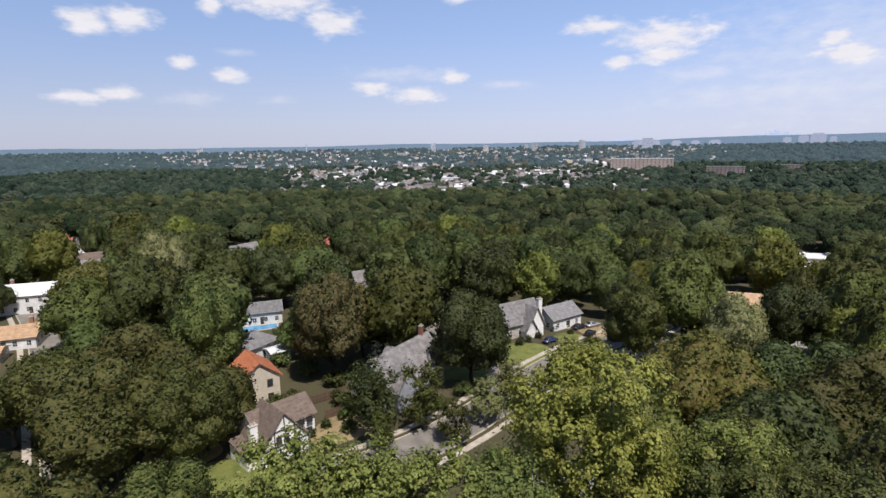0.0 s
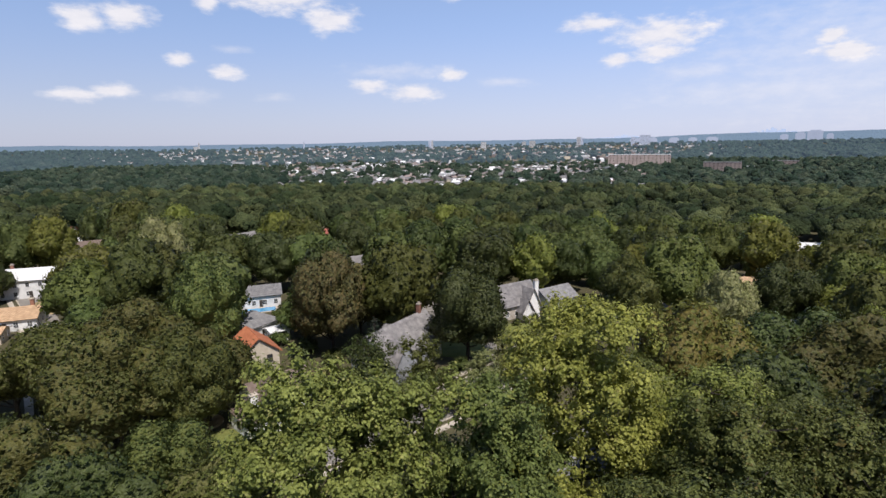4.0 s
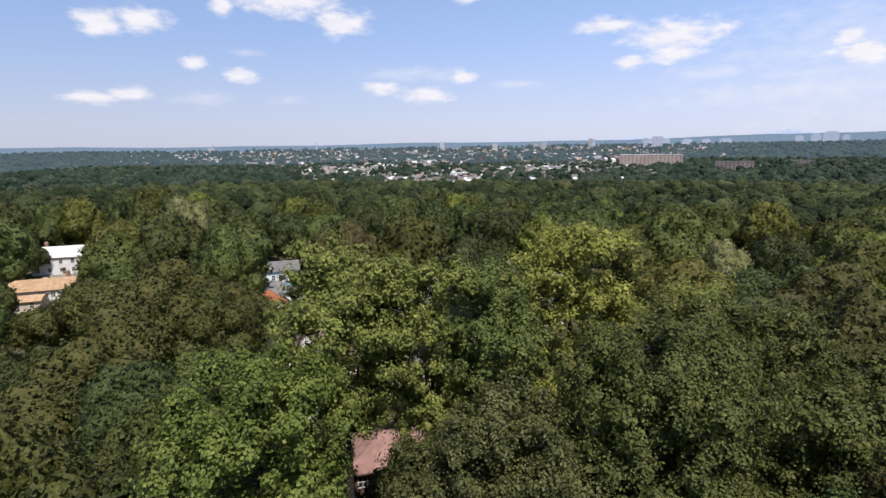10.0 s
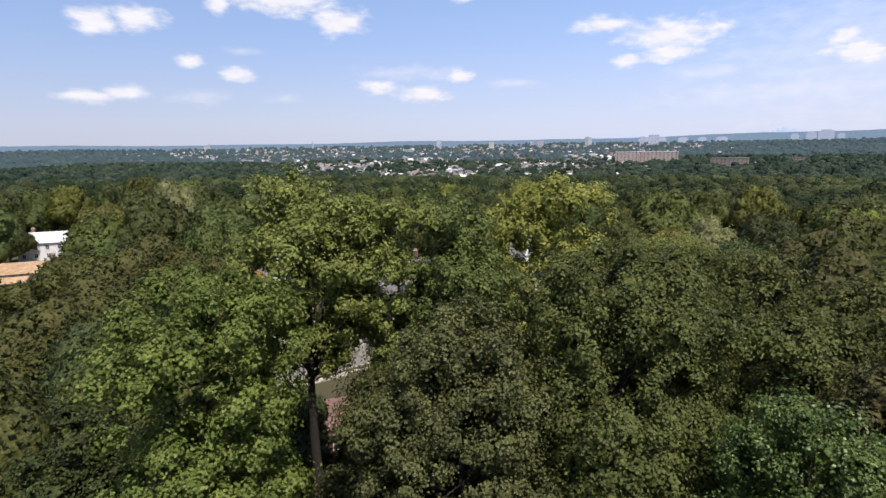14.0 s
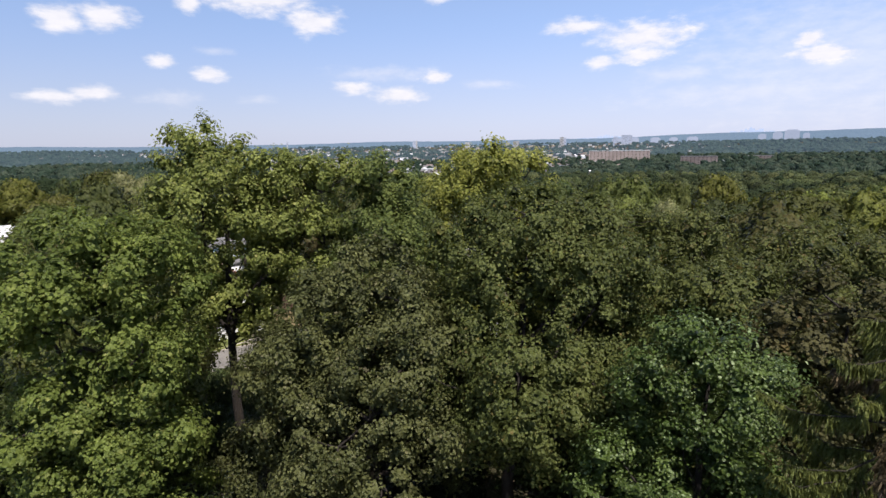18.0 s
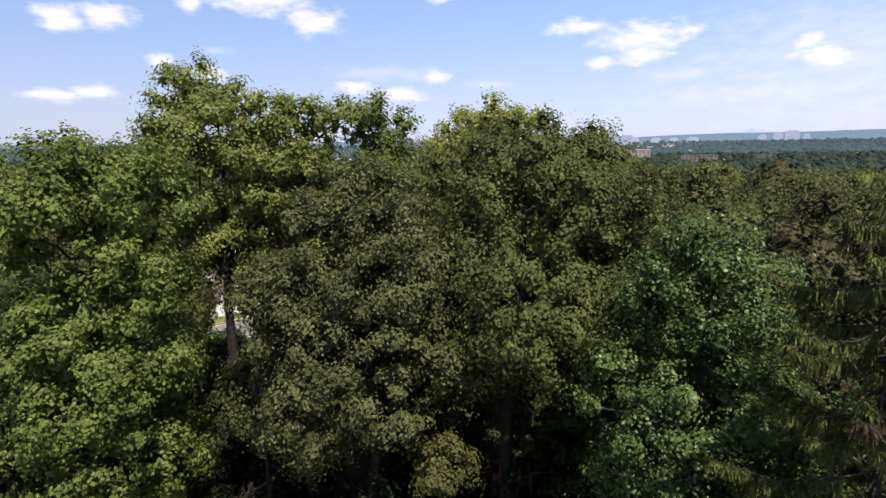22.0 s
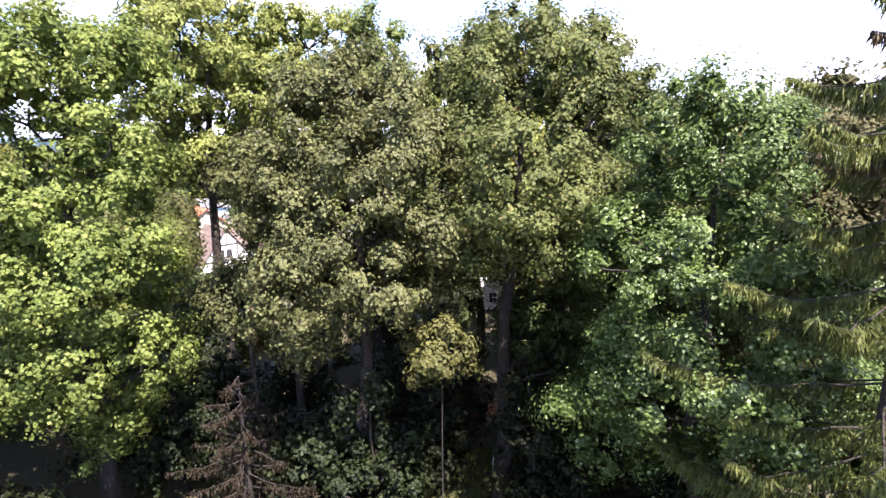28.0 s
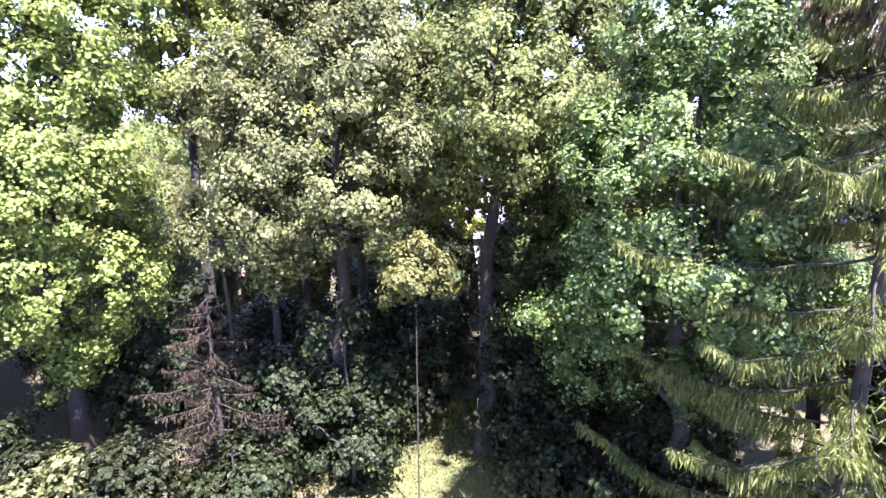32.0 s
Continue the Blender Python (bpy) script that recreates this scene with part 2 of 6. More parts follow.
# undergrowth leaves: the deep shade under the trees put into a near-black colour
leaf_material("leaf_shade", (0.010, 0.016, 0.006), (0.031, 0.041, 0.014), (0.055, 0.066, 0.026), 0.45, 0.2)
leaf_material("leaf_oak", (0.042, 0.054, 0.014), (0.129, 0.148, 0.043), (0.139, 0.125, 0.037), 0.5, 0.26)
leaf_material("leaf_grey", (0.050, 0.062, 0.020), (0.184, 0.202, 0.074), (0.188, 0.180, 0.086), 0.42, 0.24, vary=0.06)
# odd pale leaves stand for undersides and for painted highlights
leaf_material("leaf_glossy", (0.040, 0.077, 0.017), (0.145, 0.217, 0.052), (0.337, 0.439, 0.205), 0.36, 0.25, odd_share=0.16, vary=0.08)
leaf_material("leaf_rust", (0.056, 0.062, 0.021), (0.151, 0.152, 0.055), (0.186, 0.145, 0.055), 0.55, 0.25)
leaf_material("leaf_autumn", (0.079, 0.096, 0.022), (0.197, 0.210, 0.051), (0.206, 0.138, 0.044), 0.5, 0.28, odd_share=0.05)
leaf_material("leaf_pale", (0.138, 0.156, 0.053), (0.299, 0.312, 0.133), (0.330, 0.319, 0.159), 0.5, 0.28)
leaf_material("needle", (0.045, 0.072, 0.019), (0.194, 0.244, 0.061), (0.158, 0.175, 0.040), 0.5, 0.18)
leaf_material("needle_brown", (0.052, 0.043, 0.022), (0.130, 0.106, 0.052), (0.150, 0.115, 0.050), 0.6, 0.15)
leaf_material("needle_blue", (0.033, 0.060, 0.038), (0.075, 0.120, 0.073), (0.110, 0.143, 0.094), 0.5, 0.15)
leaf_material("needle_dry", (0.018, 0.015, 0.008), (0.050, 0.038, 0.020), (0.060, 0.048, 0.022), 0.6, 0.1)
leaf_material("grass_blade", (0.046, 0.058, 0.012), (0.12, 0.122, 0.028), (0.308, 0.264, 0.094), 0.5, 0.3, patch=0.4, odd_share=0.15)


def woods_material(name, dark, light, rough=0.7, grain=0.55):
    """Far crowns: a tone of its own for every tree, fine variation by clump."""
    m, n, l, p = nodes_of(name)
    tone, geo = n.new("ShaderNodeAttribute"), n.new("ShaderNodeNewGeometry")
    tone.attribute_name = "tone"
    col = mixed(n, l, tone.outputs["Fac"], dark, light)
    v = n.new("ShaderNodeMapRange")
    v.inputs["To Min"].default_value, v.inputs["To Max"].default_value = 0.8, 1.2
    l.new(geo.outputs["Random Per Island"], v.inputs["Value"])
    hue = n.new("ShaderNodeHueSaturation")
    l.new(v.outputs[0], hue.inputs["Value"])
    odd, kind, warm = n.new("ShaderNodeMath"), n.new("ShaderNodeMath"), n.new("ShaderNodeMapRange")
    odd.operation, kind.operation = "MULTIPLY", "FRACT"
    odd.inputs[1].default_value = 17.0
    l.new(tone.outputs["Fac"], odd.inputs[0]), l.new(odd.outputs[0], kind.inputs[0]), l.new(kind.outputs[0], warm.inputs["Value"])
    warm.inputs["To Min"].default_value, warm.inputs["To Max"].default_value = 0.468, 0.508
    l.new(warm.outputs[0], hue.inputs["Hue"])
    # low spots of the relief are painted dark, like shade between leaves
    leafy = noise_fac(n, l, grain, 5, "Object", 0.28, 0.72)
    l.new(mixed(n, l, leafy, dark, col), hue.inputs["Color"])
    l.new(hue.outputs[0], p.inputs["Base Color"])
    p.inputs["Roughness"].default_value, p.inputs["Specular IOR Level"].default_value = rough, 0.1
    relief = n.new("ShaderNodeBump")
    relief.inputs["Strength"].default_value, relief.inputs["Distance"].default_value = 1.0, 1.1 / grain
    l.new(leafy, relief.inputs["Height"])
    l.new(relief.outputs[0], p.inputs["Normal"])
    MATS[name] = m
    return p, hue, n, l


woods_material("far_leaf", (0.019, 0.032, 0.013), (0.133, 0.156, 0.060), grain=1.0)
# bluer copy of far_leaf: haze over the valley painted into its base colour
woods_material("haze_valley_leaf", (0.020, 0.038, 0.026), (0.104, 0.130, 0.080), grain=0.35)
# farthest woods and hills: a backdrop, haze put in as bluish colour and glow
for nm, glow, a_, b_ in (("haze_distant_leaf", 0.080, (0.030, 0.052, 0.036), (0.070, 0.094, 0.068)), ("haze_hill", 0.30, (0.05, 0.07, 0.07), (0.08, 0.10, 0.10))):
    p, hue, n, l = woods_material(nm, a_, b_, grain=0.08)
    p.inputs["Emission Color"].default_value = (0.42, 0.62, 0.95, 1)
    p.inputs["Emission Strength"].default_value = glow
plain("bark", (0.042, 0.035, 0.028), (0.092, 0.078, 0.062), 3.0, 0.9, 22, 0.6)
# near trunks: shade partly put into the bark's dark colour
plain("bark_dark", (0.019, 0.015, 0.012), (0.042, 0.031, 0.023), 3.0, 0.9, 22, 0.6)
plain("asphalt", (0.150, 0.138, 0.122), (0.235, 0.215, 0.19), 0.35, 0.9, 40, 0.2)
plain("concrete", (0.33, 0.29, 0.24), (0.50, 0.44, 0.36), 0.8, 0.85, 30, 0.15)
plain("lawn", (0.085, 0.105, 0.020), (0.185, 0.195, 0.046), 0.35, 0.9, 25, 0.4)
# darker copy of lawn: shade lacking over the yard put into its colour
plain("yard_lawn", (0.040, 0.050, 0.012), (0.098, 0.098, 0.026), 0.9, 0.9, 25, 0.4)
plain("dry_lawn", (0.20, 0.15, 0.075), (0.33, 0.25, 0.13), 0.35, 0.9, 25, 0.4)
plain("stucco_white", (0.78, 0.76, 0.73), (0.86, 0.85, 0.83), 1.2, 0.85, 40, 0.12, vary=0.05)
plain("stucco_cream", (0.50, 0.43, 0.33), (0.60, 0.53, 0.42), 1.2, 0.85, 40, 0.12)
plain("siding_white", (0.62, 0.62, 0.62), (0.78, 0.78, 0.77), 1.0, 0.7, 30, 0.1, vary=0.06)
plain("siding_grey", (0.28, 0.29, 0.31), (0.38, 0.39, 0.41), 1.0, 0.7, 30, 0.1, vary=0.1)
plain("fieldstone", (0.30, 0.26, 0.21), (0.56, 0.51, 0.45), 2.5, 0.9, 9, 0.5)
plain("brick_wall", (0.20, 0.09, 0.065), (0.30, 0.15, 0.10), 2.5, 0.9, 20, 0.3, vary=0.2)
plain("timber_dark", (0.030, 0.024, 0.020), (0.060, 0.048, 0.038), 3.0, 0.75, 25, 0.2)
plain("tile_orange", (0.30, 0.095, 0.042), (0.44, 0.16, 0.075), 1.0, 0.8, 6, 0.3, vary=0.12)
plain("tile_red", (0.30, 0.085, 0.06), (0.42, 0.14, 0.10), 1.0, 0.8, 6, 0.3, vary=0.12)
plain("shingle_brown", (0.105, 0.075, 0.060), (0.165, 0.125, 0.10), 1.2, 0.9, 12, 0.3, vary=0.12)
plain("shingle_grey", (0.13, 0.13, 0.135), (0.23, 0.225, 0.225), 1.2, 0.9, 12, 0.3, vary=0.12)
plain("slate", (0.11, 0.105, 0.105), (0.24, 0.225, 0.22), 0.9, 0.8, 9, 0.3, vary=0.14)
plain("shingle_tan", (0.34, 0.22, 0.13), (0.50, 0.34, 0.21), 1.0, 0.9, 12, 0.3, vary=0.1)
plain("roof_white", (0.60, 0.60, 0.61), (0.78, 0.78, 0.78), 0.8, 0.7, 12, 0.15, vary=0.1)
plain("window_dark", (0.018, 0.020, 0.024), (0.050, 0.055, 0.062), 2.0, 0.12, 10, 0.0)
plain("trim_white", (0.70, 0.70, 0.69), (0.80, 0.80, 0.79), 2.0, 0.6, 30, 0.05)
plain("rubber", (0.015, 0.015, 0.016), (0.030, 0.030, 0.030), 8.0, 0.8, 30, 0.1)
plain("chrome", (0.45, 0.45, 0.46), (0.6, 0.6, 0.6), 8.0, 0.3, 30, 0.0, metal=0.9)
plain("pool_water", (0.05, 0.22, 0.42), (0.09, 0.32, 0.52), 0.6, 0.1, 5, 0.1)
plain("fence_wood", (0.085, 0.050, 0.034), (0.15, 0.095, 0.065), 2.0, 0.85, 18, 0.2, vary=0.15)
plain("paint_blue", (0.020, 0.035, 0.085), (0.024, 0.042, 0.10), 2.0, 0.25, 30, 0.0)
plain("paint_black", (0.012, 0.012, 0.014), (0.018, 0.018, 0.020), 2.0, 0.25, 30, 0.0)
plain("paint_silver", (0.40, 0.41, 0.43), (0.46, 0.47, 0.49), 2.0, 0.3, 30, 0.0, metal=0.5)
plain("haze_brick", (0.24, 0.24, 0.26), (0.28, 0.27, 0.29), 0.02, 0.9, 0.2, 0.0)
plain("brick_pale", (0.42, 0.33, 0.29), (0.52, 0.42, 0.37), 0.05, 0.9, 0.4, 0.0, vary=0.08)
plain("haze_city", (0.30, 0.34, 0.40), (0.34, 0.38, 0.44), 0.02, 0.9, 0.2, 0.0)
# haze over the far buildings is put in as pale colour and blue emission
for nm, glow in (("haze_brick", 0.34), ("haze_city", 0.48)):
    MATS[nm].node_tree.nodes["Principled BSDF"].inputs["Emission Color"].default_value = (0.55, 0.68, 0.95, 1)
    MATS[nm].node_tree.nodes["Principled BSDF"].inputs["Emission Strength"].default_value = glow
plain("shingle_rose", (0.20, 0.11, 0.09), (0.30, 0.18, 0.15), 1.0, 0.9, 10, 0.3)
plain("brick_far", (0.21, 0.165, 0.15), (0.30, 0.24, 0.215), 0.05, 0.9, 0.4, 0.0, vary=0.2)
plain("tower_pale", (0.42, 0.42, 0.43), (0.55, 0.55, 0.56), 0.03, 0.8, 0.3, 0.0, vary=0.2)

# ---- mesh helpers ----


def mesh_of(name, verts, faces, mat, smooth=False, normals=None):
    """A mesh from arrays: verts (n, 3), faces (m, 3 or 4); normals (n, 3): soft shading of its own, as of a rounded puff of leaves."""
    verts, faces = np.asarray(verts, np.float32), np.asarray(faces, np.int32)
    me = bpy.data.meshes.new(name)
    k = faces.shape[1]
    me.vertices.add(len(verts)), me.loops.add(faces.size), me.polygons.add(len(faces))
    me.vertices.foreach_set("co", verts.ravel())
    me.loops.foreach_set("vertex_index", faces.ravel())
    me.polygons.foreach_set("loop_start", np.arange(0, faces.size, k, dtype=np.int32))
    me.polygons.foreach_set("use_smooth", np.full(len(faces), smooth))
    me.materials.append(MATS[mat])
    me.update(calc_edges=True)
    if normals is not None:
        nv = np.asarray(normals, np.float32)
        nv = nv / (np.linalg.norm(nv, axis=1, keepdims=True) + 1e-9)
        me.attributes.new("custom_normal", "FLOAT_VECTOR", "POINT").data.foreach_set("vector", nv.ravel())
        me.update()
    return me


def bm_mesh(name, bm, mat, smooth=False):
    me = bpy.data.meshes.new(name)
    bm.normal_update()
    bm.to_mesh(me)
    bm.free()
    me.materials.append(MATS[mat])
    if smooth:
        me.polygons.foreach_set("use_smooth", np.ones(len(me.polygons), bool))
    return me


def part(name, data, parent, label="", mat="", smooth=False):
    """Links a mesh (or a bmesh) as one part under its thing."""
    if isinstance(data, bmesh.types.BMesh):
        data = bm_mesh(name, data, mat, smooth)
    ob = new(name, data)
    ob.parent = parent
    return tagged(ob, label)


def thing(name, m, label, category, group="", kind=""):
    ob = new(name)
    ob.matrix_world = m
    return tagged(ob, label, category, group, kind)


def add_box(bm, x0, x1, y0, y1, z0, z1, m=None):
    v = [bm.verts.new((x, y, z)) for z in (z0, z1) for x, y in ((x0, y0), (x1, y0), (x1, y1), (x0, y1))]
    for q in ((3, 2, 1, 0), (4, 5, 6, 7), (0, 1, 5, 4), (1, 2, 6, 5), (2, 3, 7, 6), (3, 0, 4, 7)):
        bm.faces.new([v[i] for i in q])
    if m:
        bmesh.ops.transform(bm, matrix=m, verts=v)
    return v


def box(x0, x1, y0, y1, z0, z1):
    bm = bmesh.new()
    add_box(bm, x0, x1, y0, y1, z0, z1)
    return bm


def prism(points, y0, y1):
    """A plate with the outline points (x, z), from y0 to y1."""
    bm = bmesh.new()
    a = [bm.verts.new((x, y0, z)) for x, z in points]
    b = [bm.verts.new((x, y1, z)) for x, z in points]
    bm.faces.new(a), bm.faces.new(b[::-1])
    for i in range(len(a)):
        j = (i + 1) % len(a)
        bm.faces.new((a[j], a[i], b[i], b[j]))
    bmesh.ops.recalc_face_normals(bm, faces=bm.faces)
    return bm


def tube(points, radii, sides=7):
    """Verts and quads of a tapered tube along points."""
    pts, n = np.asarray(points, float), len(points)
    verts, faces = [], []
    ang = np.linspace(0, 2 * np.pi, sides, endpoint=False)
    for i in range(n):
        d = pts[min(i + 1, n - 1)] - pts[max(i - 1, 0)]
        d = d / (np.linalg.norm(d) + 1e-9)
        u = np.cross(d, (0.31, 0.95, 0.05))
        u = u / (np.linalg.norm(u) + 1e-9)
        w = np.cross(d, u)
        verts.append(pts[i] + radii[i] * (np.cos(ang)[:, None] * u + np.sin(ang)[:, None] * w))
    for i in range(n - 1):
        for k in range(sides):
            a, b = i * sides + k, i * sides + (k + 1) % sides
            faces.append((a, b, b + sides, a + sides))
    return np.vstack(verts), np.array(faces)


def joined(pieces):
    vs, fs, base = [], [], 0
    for v, f in pieces:
        vs.append(v), fs.append(np.asarray(f) + base)
        base += len(v)
    return np.vstack(vs), np.vstack(fs)


# ---- land ----


def ease(a, b, x):
    t = np.clip((np.asarray(x, float) - a) / (b - a), 0, 1)
    return t * t * (3 - 2 * t)


def land(x, y):
    """The ground's height: level round the houses, falling to a wide valley, rolling beyond."""
    x, y = np.asarray(x, float), np.asarray(y, float)
    d, r = y + 0.35 * x, np.hypot(x, y)
    z = -18 * ease(130, 420, d) - 8 * ease(420, 900, d)
    z = z + ease(500, 1100, r) * (4.0 * np.sin(x / 310 + 1.0) * np.cos(y / 420) + 2.5 * np.sin(x / 130 + y / 170))
    return z + ease(3300, 4850, r) * 46

rings = np.concatenate([np.arange(0, 160, 8), np.geomspace(160, 4880, 60)])
sect = 180
ang = np.linspace(0, 2 * np.pi, sect, endpoint=False)
rings[0] = 0.02
GX, GY = rings[:, None] * np.sin(ang), rings[:, None] * np.cos(ang)
gv = np.stack([GX, GY, land(GX, GY)], -1).reshape(-1, 3)
gq = []
for i in range(len(rings) - 1):
    for k in range(sect):
        a, b = i * sect + k, i * sect + (k + 1) % sect
        gq.append((a, a + sect, b + sect, b))


def ground_material():
    m, n, l, p = nodes_of("ground")
    base = mixed(n, l, noise_fac(n, l, 0.06, 5), (0.026, 0.034, 0.010), (0.062, 0.066, 0.022))
    litter = mixed(n, l, noise_fac(n, l, 3.0, 5), base, (0.075, 0.054, 0.030))
    l.new(litter, p.inputs["Base Color"])
    p.inputs["Roughness"].default_value = 0.95
    b_ = n.new("ShaderNodeBump")
    b_.inputs["Strength"].default_value = 0.5
    l.new(noise_fac(n, l, 8.0, 4), b_.inputs["Height"])
    l.new(b_.outputs[0], p.inputs["Normal"])
    MATS["ground"] = m


ground_material()
tagged(new("ground", mesh_of("ground", gv, gq, "ground", True)), "shaded leaf-littered ground falling to a wide valley", "ground", kind="structure")
# ---- trees ----


def leaf_quads(rng, centre, normal, size, slim=0.6):
    """Diamond leaves, slightly folded lengthwise, at centre (n, 3), facing normal, of length size (n)."""
    n = len(centre)
    normal = normal / (np.linalg.norm(normal, axis=1, keepdims=True) + 1e-9)
    along = np.cross(normal, rng.normal(size=(n, 3)))
    along = along / (np.linalg.norm(along, axis=1, keepdims=True) + 1e-9)
    side = np.cross(normal, along)
    L, W = size[:, None] * 0.5, size[:, None] * 0.5 * slim
    dip = normal * size[:, None] * rng.uniform(0.0, 0.16, (n, 1))
    v = np.stack([centre - along * L - dip, centre - side * W, centre + along * L - dip, centre + side * W], 1).reshape(-1, 3)
    return v, np.arange(4 * n).reshape(n, 4)


bm = bmesh.new()
bmesh.ops.create_icosphere(bm, subdivisions=1, radius=1.0)
BALL_V, BALL_F = np.array([v.co[:] for v in bm.verts]), np.array([[v.index for v in f.verts] for f in bm.faces])
bm.free()


def lumps(rng, centre, radius, flat=0.85, rough=0.16, cut=-0.3):
    """Knobbly rounded masses of foliage, open below: verts, triangles and each triangle's lump."""
    keep = BALL_V[BALL_F].mean(1)[:, 2] > cut
    used = np.unique(BALL_F[keep])
    back = np.full(len(BALL_V), -1)
    back[used] = np.arange(len(used))
    base, tri = BALL_V[used], back[BALL_F[keep]]
    n, k = len(centre), len(base)
    bend = rng.uniform(0, 6.28, (n, 1, 3))
    wave = 1 + rough * (np.sin(base[None] * 3.1 + bend).sum(2, keepdims=True) * 0.6 + rng.normal(size=(n, k, 1)) * 0.55)
    v = centre[:, None, :] + base[None] * wave * np.asarray(radius)[:, None, None] * np.array((1, 1, flat))
    f = (tri[None] + (np.arange(n) * k)[:, None, None]).reshape(-1, 3)
    return v.reshape(-1, 3), f, np.repeat(np.arange(n), len(tri))


def profile(shape, u):
    """The crown's radius, 0 to 1, at the height u, 0 to 1, above its base."""
    if shape == "cone":
        return np.clip(1.0 - u, 0.02, 1) ** 0.75 * np.clip(u * 6 + 0.35, 0, 1)
    if shape == "spire":
        return np.clip((1.0 - u) * 2.2, 0.02, 1) ** 0.7 * np.clip(u * 6 + 0.5, 0, 1)
    if shape == "dome":
        return np.sqrt(np.clip(1 - u ** 2.2, 0, 1)) * np.clip(u * 3 + 0.55, 0, 1)
    if shape == "vase":
        return np.clip(0.35 + 0.9 * u, 0, 1) * np.sqrt(np.clip(1 - ((u - 0.55) / 0.47).clip(0) ** 2, 0, 1))
    return np.clip(1 - np.abs(2 * u - 1.08) ** 2.4 / 1.3, 0.0, 1) ** 0.6


def crown_boughs(rng, base, top, radius, count, shape, hollow=0.45, lobes=5):
    """Centres of the leafy boughs of a crown, with lobes and gaps, each kept off the others."""
    phase, amp = rng.uniform(0, 6.28, 3), rng.uniform(0.08, 0.2)
    out = []
    need = 0.80 * (radius * radius * (top - base) / count) ** (1 / 3)
    tries = 0
    while len(out) < count and tries < count * 40:
        tries += 1
        u, a = rng.uniform(0.0, 1.0), rng.uniform(0, 6.28)
        lobe = 1 + amp * math.sin(lobes * a + phase[0] + 3 * u) + 0.6 * amp * math.sin(3 * a + phase[1] - 5 * u)
        r = radius * float(profile(shape, np.array(u))) * lobe * math.sqrt(rng.uniform(hollow, 1.0))
        p = np.array((r * math.cos(a), r * math.sin(a), base + u * (top - base)))
        if not out or ((np.array(out) - p) ** 2).sum(1).min() > need * need:
            out.append(p)
        elif tries % 60 == 59:
            need *= 0.93
    return np.array(out)


def clumps_of(rng, masses, middle, mass_r, clump_r):
    """The leafy clumps on the upper and outer side of a crown's great masses: places, outward ways, radii."""
    out, way, rad = [], [], []
    for c in masses:
        R = mass_r * rng.uniform(0.75, 1.25)
        away = c - middle
        away = away / (np.linalg.norm(away) + 1e-9)
        k = max(3, int(1.6 * (R / clump_r) ** 2))
        d = rng.normal(size=(k * 5, 3))
        d /= np.linalg.norm(d, axis=1, keepdims=True)
        d = d[d @ (0.6 * away + np.array((0, 0, 0.55))) > -0.22]
        keep = []
        for q in d:
            if len(keep) == k:
                break
            if all(q @ p < 1 - 0.32 * (clump_r / R) ** 2 for p in keep):
                keep.append(q)
        keep = np.array(keep)
        out.append(c + keep * R * rng.uniform(0.68, 1.12, (len(keep), 1)) * np.array((1, 1, 0.95)))
        way.append(keep * 0.6 + away * 0.5)
        rad.append(clump_r * rng.uniform(0.7, 1.3, len(keep)))
    return np.vstack(out), np.vstack(way), np.concatenate(rad)


def leaves_on(rng, clumps, way, rad, per, leaf, slim=0.8, stray=0.3, flat=0.85, loose=0.16, fill=9):
    """Leaves all over every clump, closest on its crest, in fingers at its rim, a few strays beyond it; larger shaded leaves within."""
    k = rng.poisson(per * (rad / rad.mean()) ** 2).clip(5)
    own = np.repeat(np.arange(len(clumps)), k)
    m = len(own)
    way = way / (np.linalg.norm(way, axis=1, keepdims=True) + 1e-9)
    d = rng.normal(size=(m, 3)) + way[own] * 0.45 + np.array((0, 0, 0.3))
    d /= np.linalg.norm(d, axis=1, keepdims=True)
    reach = rng.uniform(0.55, 1.08, m)
    far = rng.uniform(size=m) < loose
    reach[far] = rng.uniform(1.05, 1.35, far.sum())
    bend = rng.uniform(0, 6.28, (len(clumps), 3))
    reach = reach * (1 + 0.2 * np.sin(4.2 * d[:, 0] + bend[own, 0]) + 0.2 * np.sin(4.6 * d[:, 1] + bend[own, 1]) + 0.14 * np.sin(6 * d[:, 2] + bend[own, 2]))
    pos = clumps[own] + d * (reach * rad[own])[:, None] * np.array((1, 1, flat))
    soft = d + 0.45 * way[own] + np.array((0, 0, 0.1))
    length = leaf * rng.uniform(0.6, 1.35, m)
    nor = soft + rng.normal(size=(m, 3)) * stray * 1.5
    if fill:
        o2 = np.repeat(np.arange(len(clumps)), fill)
        q = rng.normal(size=(len(o2), 3))
        q /= np.linalg.norm(q, axis=1, keepdims=True)
        pos = np.vstack([pos, clumps[o2] + q * (rad[o2] * rng.uniform(0.1, 0.55, len(o2)))[:, None] - way[o2] * rad[o2][:, None] * 0.25])
        soft, nor = np.vstack([soft, q + way[o2]]), np.vstack([nor, q + way[o2] * 0.8])
        length = np.concatenate([length, rad[o2] * rng.uniform(0.7, 1.1, len(o2))])
    v, f = leaf_quads(rng, pos, nor, length, slim)
    return v, f, np.repeat(soft + rng.normal(size=(len(soft), 3)) * stray, 4, 0)


